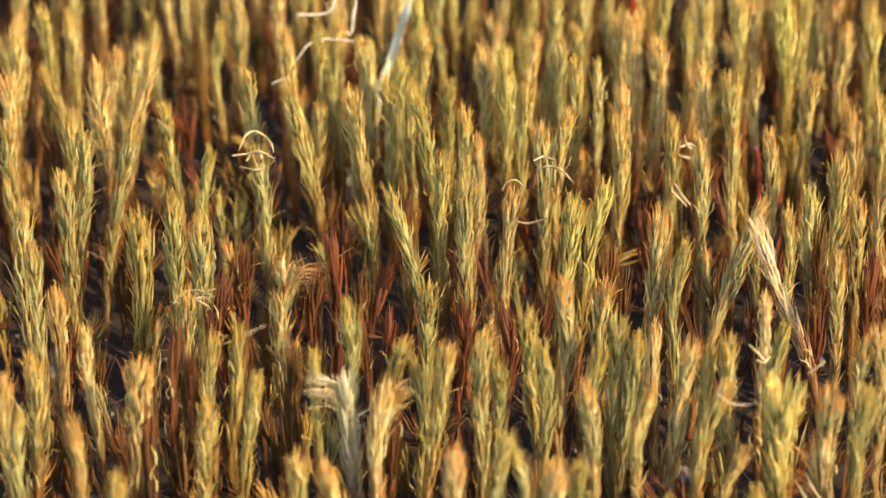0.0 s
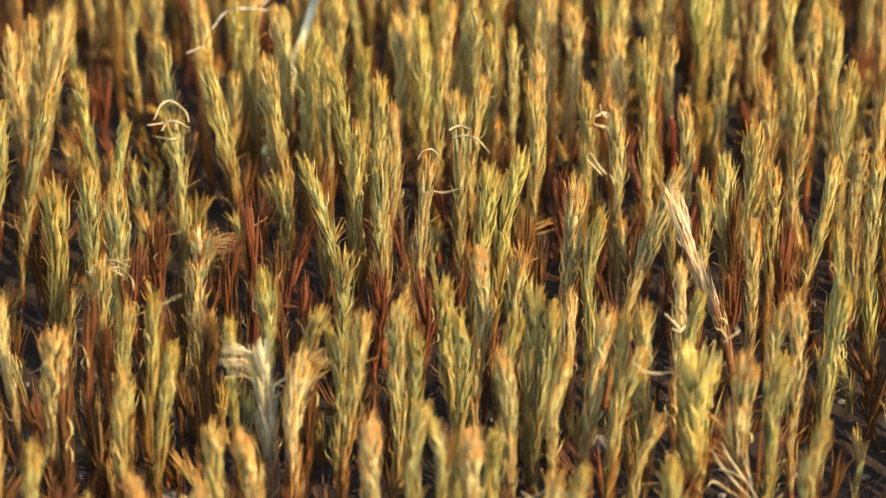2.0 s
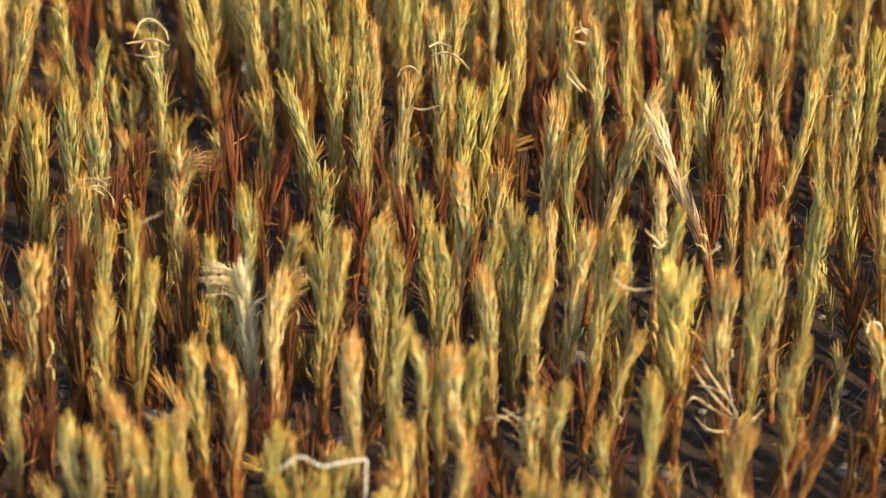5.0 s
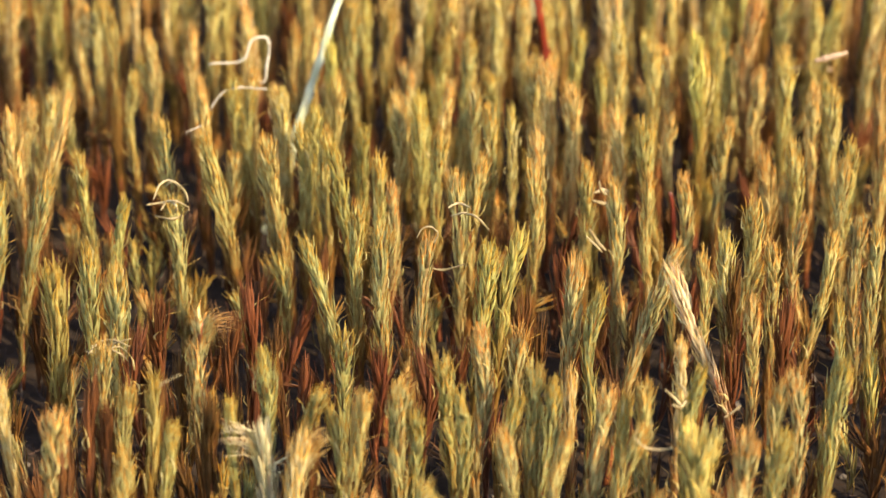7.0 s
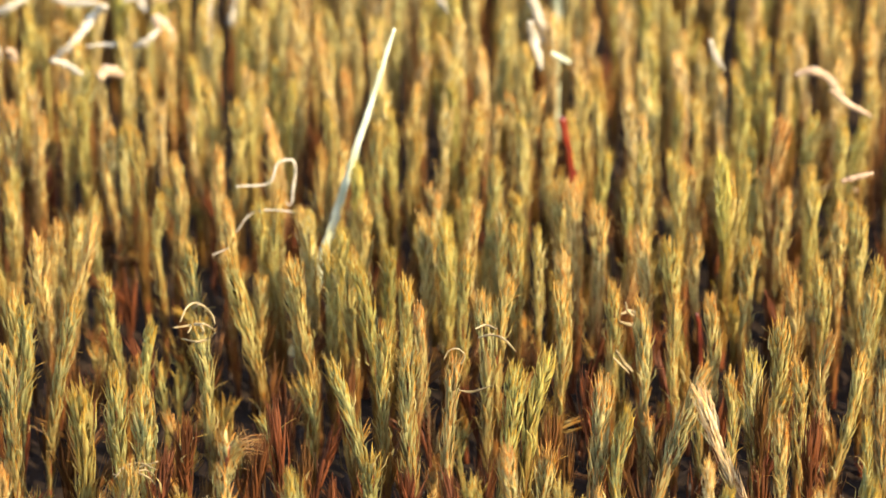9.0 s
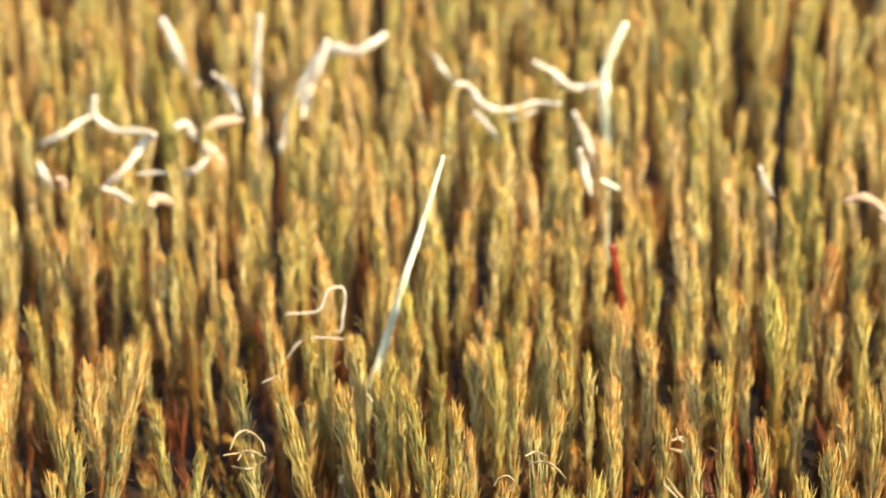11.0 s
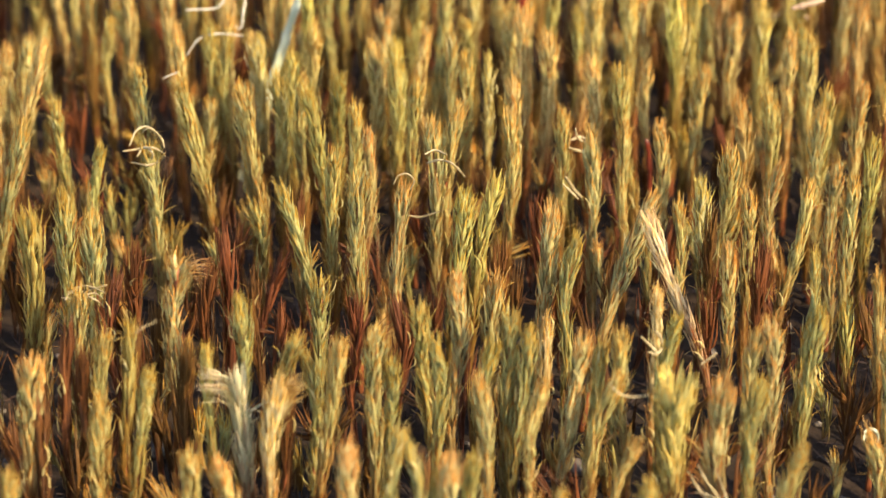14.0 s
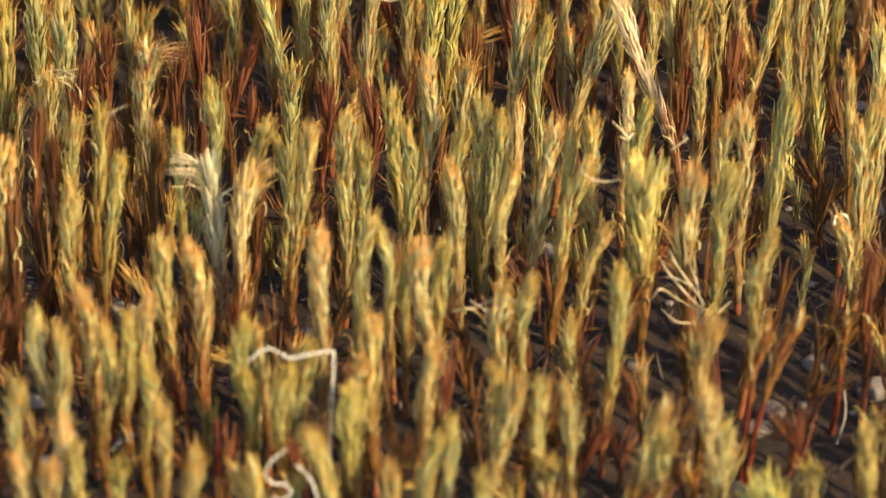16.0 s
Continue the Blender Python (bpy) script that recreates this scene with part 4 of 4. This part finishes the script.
strand("dry_straw", "cream curled straw in a tangle between shoots", "straw", STRAW, [(29.1, 594.8, 23.0), (30.9, 592.7, 27.4), (33.7, 593.1, 27.7), (36.6, 593.6, 25.6), (38.0, 592.2, 27.7)], 0.56, 0.45, 0.7)
strand("dry_straw", "cream curled straw in a tangle between shoots", "straw", STRAW, [(30.1, 594.2, 22.6), (31.3, 592.4, 27.1), (33.3, 595.3, 27.5), (31.8, 594.1, 30.0)], 0.56, 0.45, 0.7)
strand("dry_straw", "cream curled straw in a tangle between shoots", "straw", STRAW, [(27.2, 595.8, 27.2), (29.5, 594.1, 26.4), (31.8, 592.2, 26.1), (34.6, 592.2, 27.2)], 0.56, 0.45, 0.7)
strand("dry_straw", "cream curled straw in a tangle between shoots", "straw", STRAW, [(24.2, 595.4, 25.2), (27.1, 593.9, 26.7), (28.8, 595.6, 24.4)], 0.56, 0.45, 0.7)
strand("dry_straw", "cream curled straw in a tangle between shoots", "straw", STRAW, [(30.4, 592.3, 26.0), (32.9, 594.7, 25.6), (35.3, 595.7, 23.6), (36.7, 593.6, 22.9)], 0.56, 0.45, 0.7)
strand("dry_straw", "small pale spread leaf beside a shoot", "straw", STRAW, [(52.7, 626.5, 43.9), (54.5, 628.2, 41.1), (55.9, 627.8, 39.5)], 0.58, 0.45, 0.7)
strand("dry_straw", "small pale spread leaf beside a shoot", "straw", STRAW, [(54.1, 627.2, 40.4), (55.6, 628.8, 38.9), (56.8, 629.8, 39.7)], 0.58, 0.45, 0.7)
strand("dry_straw", "small pale spread leaf beside a shoot", "straw", STRAW, [(55.2, 628.2, 44.1), (56.3, 629.5, 42.1), (56.8, 629.8, 40.3)], 0.58, 0.45, 0.7)
strand("dry_straw", "thin pale leaf strand standing off a shoot", "straw", STRAW, [(45.9, 605.2, 47.1), (47.6, 605.2, 45.3), (50.1, 606.7, 43.7), (52.7, 605.3, 44.9)], 0.38, 0.45, 0.7)
strand("dry_straw", "cream curled straw in a tangle on a shoot", "straw", STRAW, [(-38.4, 702.3, 41.9), (-37.1, 703.7, 44.3), (-35.2, 705.1, 44.5), (-33.1, 703.4, 44.0)], 0.52, 0.45, 0.7)
strand("dry_straw", "cream curled straw in a tangle on a shoot", "straw", STRAW, [(-39.7, 702.8, 40.5), (-36.9, 704.6, 40.0), (-34.1, 702.3, 41.5), (-31.9, 704.4, 39.1)], 0.52, 0.45, 0.7)
strand("dry_straw", "cream curled straw in a tangle on a shoot", "straw", STRAW, [(-38.4, 705.1, 37.0), (-35.3, 702.4, 37.7), (-33.3, 705.7, 36.7), (-31.8, 702.7, 39.5)], 0.52, 0.45, 0.7)
strand("dry_straw", "cream curled straw in a tangle on a shoot", "straw", STRAW, [(-36.2, 703.7, 43.8), (-34.5, 702.3, 45.6), (-32.6, 704.9, 42.2), (-31.9, 704.4, 40.3)], 0.52, 0.45, 0.7)
strand("dry_straw", "cream curled straw in a tangle on a shoot", "straw", STRAW, [(-37.1, 702.3, 39.6), (-35.8, 704.4, 40.4), (-34.1, 702.6, 40.2), (-34.9, 705.6, 36.1)], 0.52, 0.45, 0.7)
strand("dry_straw", "curled grey-green leaf beside bare soil", "straw", GREEN_BLADE, [(93.2, 632.6, 18.7), (93.8, 633.8, 20.1), (95.4, 633.0, 20.3), (96.2, 633.6, 16.8), (94.7, 630.4, 15.9)], 0.63, 0.45, 0.7)
strand("dry_straw", "small cream straw scrap caught on a shoot", "straw", STRAW, [(16.8, 693.7, 44.2), (18.8, 695.0, 44.4), (21.0, 693.2, 44.4)], 0.50, 0.45, 0.7)
strand("dry_straw", "small cream straw scrap caught on a shoot", "straw", STRAW, [(19.9, 696.6, 41.4), (21.9, 693.2, 42.6), (24.6, 695.3, 38.5)], 0.50, 0.45, 0.7)
strand("dry_straw", "small cream straw scrap caught on a shoot", "straw", STRAW, [(17.3, 695.0, 41.7), (19.3, 693.3, 43.2), (20.4, 693.4, 43.3)], 0.50, 0.45, 0.7)
strand("dry_straw", "small cream straw scrap caught on a shoot", "straw", STRAW, [(13.8, 696.0, 30.1), (16.2, 695.3, 30.1), (19.9, 693.7, 32.2)], 0.50, 0.45, 0.7)
strand("dry_straw", "short pale straw scrap caught between shoots", "straw", STRAW, [(45.0, 711.2, 37.9), (47.0, 712.7, 37.7), (48.5, 711.3, 37.5)], 0.81, 0.45, 0.7)
strand("dry_straw", "short pale straw scrap caught between shoots", "straw", STRAW, [(44.8, 710.8, 36.5), (47.4, 713.2, 34.4), (49.9, 710.7, 35.2)], 0.81, 0.45, 0.7)
strand("dry_straw", "short pale straw scrap caught between shoots", "straw", STRAW, [(44.3, 710.5, 30.4), (45.9, 712.0, 26.9), (47.5, 710.5, 25.7)], 0.81, 0.45, 0.7)
strand("dry_straw", "pale curled leaf strand wrapped round two shoots", "straw", STRAW, [(-48.5, 655.1, 35.4), (-46.7, 656.4, 37.0), (-44.1, 656.1, 37.9), (-40.9, 654.0, 37.7)], 0.45, 0.45, 0.7)
strand("dry_straw", "pale curled leaf strand wrapped round two shoots", "straw", STRAW, [(-47.8, 654.6, 37.6), (-45.1, 654.7, 37.0), (-42.5, 653.2, 36.6), (-41.4, 656.8, 33.1)], 0.45, 0.45, 0.7)
strand("dry_straw", "pale curled leaf strand wrapped round two shoots", "straw", STRAW, [(-49.0, 656.3, 35.5), (-46.8, 656.4, 35.1), (-44.2, 656.1, 36.9), (-40.7, 655.8, 38.3)], 0.45, 0.45, 0.7)
strand("dry_straw", "pale curled leaf strand wrapped round two shoots", "straw", STRAW, [(-47.8, 656.8, 33.8), (-45.5, 653.2, 37.2), (-43.1, 654.8, 37.2), (-41.4, 656.2, 35.2)], 0.45, 0.45, 0.7)
strand("seta", "bright red bare moss stalk", "moss stalk", SETA, [(37.1, 787.8, 43.7), (38.2, 787.8, 37.9), (39.3, 787.8, 30.8), (40.0, 787.8, 21.6), (40.5, 787.8, 11.0), (40.5, 787.8, -1.0)], 2.00, 0.8, 0.8)
strand("seta", "dark red bare moss stalk", "moss stalk", STEM_RED, [(50.8, 792.2, 36.3), (51.7, 792.2, 31.1), (52.4, 792.2, 25.2), (52.4, 792.2, -1.0)], 1.05, 0.6, 0.8)
strand("seta", "dark red bare moss stalk", "moss stalk", STEM_RED, [(61.3, 731.8, 27.2), (62.2, 731.8, 19.1), (62.2, 731.8, -1.0)], 1.11, 0.7, 0.8)
strand("seta", "thin dark red bare moss stalk", "moss stalk", SETA, [(-15.1, 571.0, 20.1), (-14.9, 571.0, 15.0), (-15.0, 571.0, 11.6), (-15.0, 571.0, -1.0)], 0.72, 0.8, 0.9)
strand("dead_leaf", "curled pinkish dead leaf lying on moss tips", "dead leaf", DEAD_LEAF, [(92.8, 792.0, 47.4), (96.1, 792.0, 44.5), (101.5, 792.0, 41.1)], 1.57, 0.4, 0.5)
strand("dead_leaf", "small grey dead leaf scrap on moss tips", "dead leaf", DEAD_LEAF, [(91.9, 759.2, 42.2), (94.4, 759.2, 42.9), (98.3, 759.2, 43.9)], 1.41, 0.5, 0.6)
strand("dry_straw", "cream straw bent at a sharp corner", "straw", DRY_GRASS, [(-9.9, 566.2, 34.8), (-6.8, 566.2, 37.2), (-5.0, 566.2, 36.7), (-2.8, 566.2, 35.4), (-0.0, 566.2, 36.0), (3.3, 566.2, 36.6), (4.1, 566.2, 36.0), (3.9, 566.2, 29.2), (3.5, 566.2, 21.5), (3.5, 566.2, -1.0)], 0.46, 0.7, 0.8)
strand("dry_straw", "curly cream tendril lying among short shoots", "straw", DRY_GRASS, [(-3.4, 548.1, 30.2), (-5.8, 548.1, 28.0), (-6.9, 548.1, 25.5), (-5.8, 548.1, 23.6), (-3.8, 548.1, 23.3), (-2.9, 548.1, 21.7), (-4.2, 548.1, 20.4), (-6.0, 548.1, 20.9)], 0.45, 0.7, 0.8)
strand("dry_straw", "cream tendril lying among short shoots", "straw", DRY_GRASS, [(-2.2, 548.0, 27.3), (-0.2, 548.0, 25.1), (0.8, 548.0, 22.9), (1.7, 548.0, 18.7)], 0.50, 0.6, 0.8)
strand("dry_straw", "thin pale root thread beside a red shoot", "straw", DRY_GRASS, [(91.0, 591.9, 11.1), (91.5, 591.9, 5.8), (90.5, 591.9, 0.6), (90.3, 591.9, -3.5)], 0.32, 0.6, 0.9)
strand("dry_straw", "small pale hooked straw on a shoot tip", "straw", STRAW, [(10.8, 683.6, 43.3), (11.8, 683.6, 45.1), (13.5, 683.6, 45.5), (14.7, 683.6, 44.0), (13.9, 683.6, 42.2)], 0.35, 0.7, 0.7)
strand("dry_straw", "short pale straw scrap caught between shoots", "straw", STRAW, [(42.5, 691.1, 39.3), (44.0, 691.1, 37.6), (45.5, 691.1, 35.9)], 0.53, 0.5, 0.6)
strand("dry_straw", "short pale straw scrap caught between shoots", "straw", STRAW, [(45.7, 707.6, 42.3), (46.3, 707.6, 40.1), (48.3, 707.6, 38.9)], 0.54, 0.5, 0.6)
strand("dry_straw", "short pale straw scrap caught between shoots", "straw", STRAW, [(-29.5, 606.8, 59.2), (-32.4, 606.8, 57.6), (-33.3, 606.8, 56.5)], 0.27, 0.4, 0.6)
strand("dry_straw", "short cream straw scrap below shoot tips", "straw", STRAW, [(63.3, 628.6, 36.8), (64.7, 628.6, 38.0), (66.1, 628.6, 39.3)], 0.49, 0.5, 0.6)
strand("dry_straw", "thin cream straw arching between short shoots", "straw", DRY_GRASS, [(-32.4, 566.7, 17.0), (-30.5, 566.7, 19.0), (-28.1, 566.7, 20.6)], 0.31, 0.5, 0.7)


# ---- the rest of the carpet: shorter, further and outer shoots ----
def outskirts():
    """The moss goes on around the view: coarser shoots, two blades to a tier."""
    xs, ys = np.meshgrid(np.arange(-0.42, 0.43, 0.0165), np.arange(0.36, 1.62, 0.0165))
    x = xs.ravel() + rng.uniform(-0.006, 0.006, xs.size)
    y = ys.ravel() + rng.uniform(-0.006, 0.006, xs.size)
    inside = (x > -0.018 - y * 0.125) & (x < 0.040 + y * 0.125 + np.where(y < 0.85, 0.05, 0)) & (y > 0.49) & (y < 1.24)
    x, y = x[~inside], y[~inside]
    k, tiers = len(x), 14
    z = np.array([ground_z(a, c) for a, c in zip(x, y)])
    h = rng.uniform(0.036, 0.048, k)
    lean = rng.uniform(-0.003, 0.003, (k, 2))
    s = (np.arange(tiers) + 0.5) / tiers
    base = np.stack([x[:, None] + lean[:, :1] * s, y[:, None] + lean[:, 1:] * s, z[:, None] + h[:, None] * s * 0.86], 2).reshape(-1, 3)
    az = rng.uniform(0, 6.28, (k, 1)) + np.arange(tiers) * 2.4
    o = np.stack([np.cos(az), np.sin(az), np.zeros_like(az)], 2).reshape(-1, 3)
    n = len(base)
    up = np.tile(np.array([0, 0, 1.0]), (n, 1))
    v, f, along = leaf_batch(base, up, o, rng.uniform(0.007, 0.009, n), rng.uniform(0.0008, 0.0012, n), rng.uniform(0.0012, 0.0021, n), rng.uniform(0, 0.001, n), np.full(n, 0.0003))
    v = v.reshape(n, 5, 3, 3)[:, ::2].reshape(-1, 3)
    along = along.reshape(n, 5, 3)[:, ::2].ravel()
    quads = np.array([(0, 1, 4, 3), (1, 2, 5, 4), (3, 4, 7, 6), (4, 5, 8, 7)])
    f = (quads[None] + 9 * np.arange(n)[:, None, None]).reshape(-1, 4)
    age = np.repeat(np.tile(np.clip((0.4 - s) * 2, 0, 0.8), k), 9)
    tone = np.repeat(rng.rand(k), tiers * 9)
    ob = mesh_object("outer_moss", v.tolist(), f.tolist(), LEAF["plain"], None, "", {"along": along, "age": age, "tone": tone})
    tagged(ob, "dry golden moss spreading around over the soil", "moss", kind="stuff")


outskirts()


def carpet():
    taken = [(o.location.x, o.location.y) for o in scene.objects if o.name.startswith("moss_shoot")]
    mats = list(LEAF)
    verts, faces, index, tags, count = [], [], [], [], 0

    def grow(x, y, h, w, kind):
        nonlocal count
        path = stem_curve(h, rng.uniform(-4, 4), rng.uniform(-3, 3), kind)
        v, f, along, age, _, _ = shoot_leaves(h, w, kind, path, 0.46)
        z = ground_z(x, y) - 0.0004
        verts.append(v + np.array([x, y, z]))
        faces.append(f + count)
        index.append(np.full(len(f), mats.index(SHAPE[kind][0])))
        tags.append(np.stack([along, age, np.full(len(along), rng.rand())]))
        count += len(v)
        taken.append((x, y))

    clearings = [(-0.0335, 0.687, 0.017), (0.047, 0.683, 0.008), (-0.0465, 0.722, 0.013), (-0.034, 0.706, 0.010), (-0.0476, 0.7187, 0.012), (-0.0487, 0.7403, 0.011), (-0.0463, 0.6981, 0.01), (0.0449, 0.6569, 0.008), (0.0847, 0.6046, 0.012), (-0.0201, 0.6847, 0.01)]  # x, y, radius where only low dead shoots stand

    def scatter(tries, x0, x1, y0, y1, gap, h0, h1, kinds, w0=3.2, w1=4.6):
        for _ in range(tries):
            x, y = rng.uniform(x0, x1), rng.uniform(y0, y1)
            if x < -0.02 - y * 0.125 or x > 0.042 + y * 0.125 + (0.05 if y < 0.85 else 0) or any((x - a) ** 2 + (y - b) ** 2 < gap ** 2 for a, b in taken):
                continue
            if h0 > 22 and any((x - a) ** 2 + (y - c) ** 2 < r * r for a, c, r in clearings):
                continue
            if h1 < 30 and x > 0.045 and y < 0.71 and rng.rand() < 0.45:  # mostly bare soil here
                continue
            grow(x, y, rng.uniform(h0, h1), rng.uniform(w0, w1), kinds[rng.randint(len(kinds))])

    scatter(8000, -0.18, 0.19, 0.79, 1.22, 0.0067, 41, 50, ["gold"] * 4 + ["plain"] + ["straw"] * 8, 2.5, 3.7)
    # unseen shoots right of the view, added to keep sun off the soil
    scatter(900, 0.105, 0.20, 0.50, 0.86, 0.012, 40, 48, ["plain", "green", "brown"], 3.6, 5.0)
    scatter(500, -0.13, 0.15, 0.66, 0.73, 0.0112, 26, 35, ["plain"] * 2 + ["green"] * 2 + ["brown", "dead", "dead", "dead"], 3.0, 4.2)
    scatter(900, -0.13, 0.15, 0.73, 0.81, 0.0098, 33, 41, ["gold"] * 4 + ["green"] * 3 + ["brown"], 3.0, 4.2)
    scatter(500, -0.12, 0.14, 0.54, 0.67, 0.0135, 16, 26, ["green", "brown", "dead", "dead", "dead"])
    scatter(1800, -0.12, 0.14, 0.52, 0.66, 0.0052, 12, 21, ["dead"] * 6 + ["brown", "spread"], 2.6, 4.0)
    scatter(2400, -0.13, 0.14, 0.66, 0.84, 0.0050, 13, 25, ["dead", "dead", "dead", "brown", "spread"], 2.6, 4.0)
    scatter(1500, -0.15, 0.16, 0.78, 1.0, 0.0058, 20, 38, ["dead", "gold", "gold", "straw", "spread"], 2.6, 4.0)
    ob = mesh_object("moss_carpet", np.concatenate(verts).tolist(), np.concatenate(faces).tolist(), LEAF[mats[0]], None, "",
                     dict(zip(("along", "age", "tone"), np.concatenate(tags, axis=1))))
    for m in mats[1:]:
        ob.data.materials.append(LEAF[m])
    ob.data.polygons.foreach_set("material_index", np.concatenate(index).astype(np.int32))
    tagged(ob, "dense carpet of dry golden moss shoots with rust-red undergrowth", "moss", kind="stuff")


carpet()
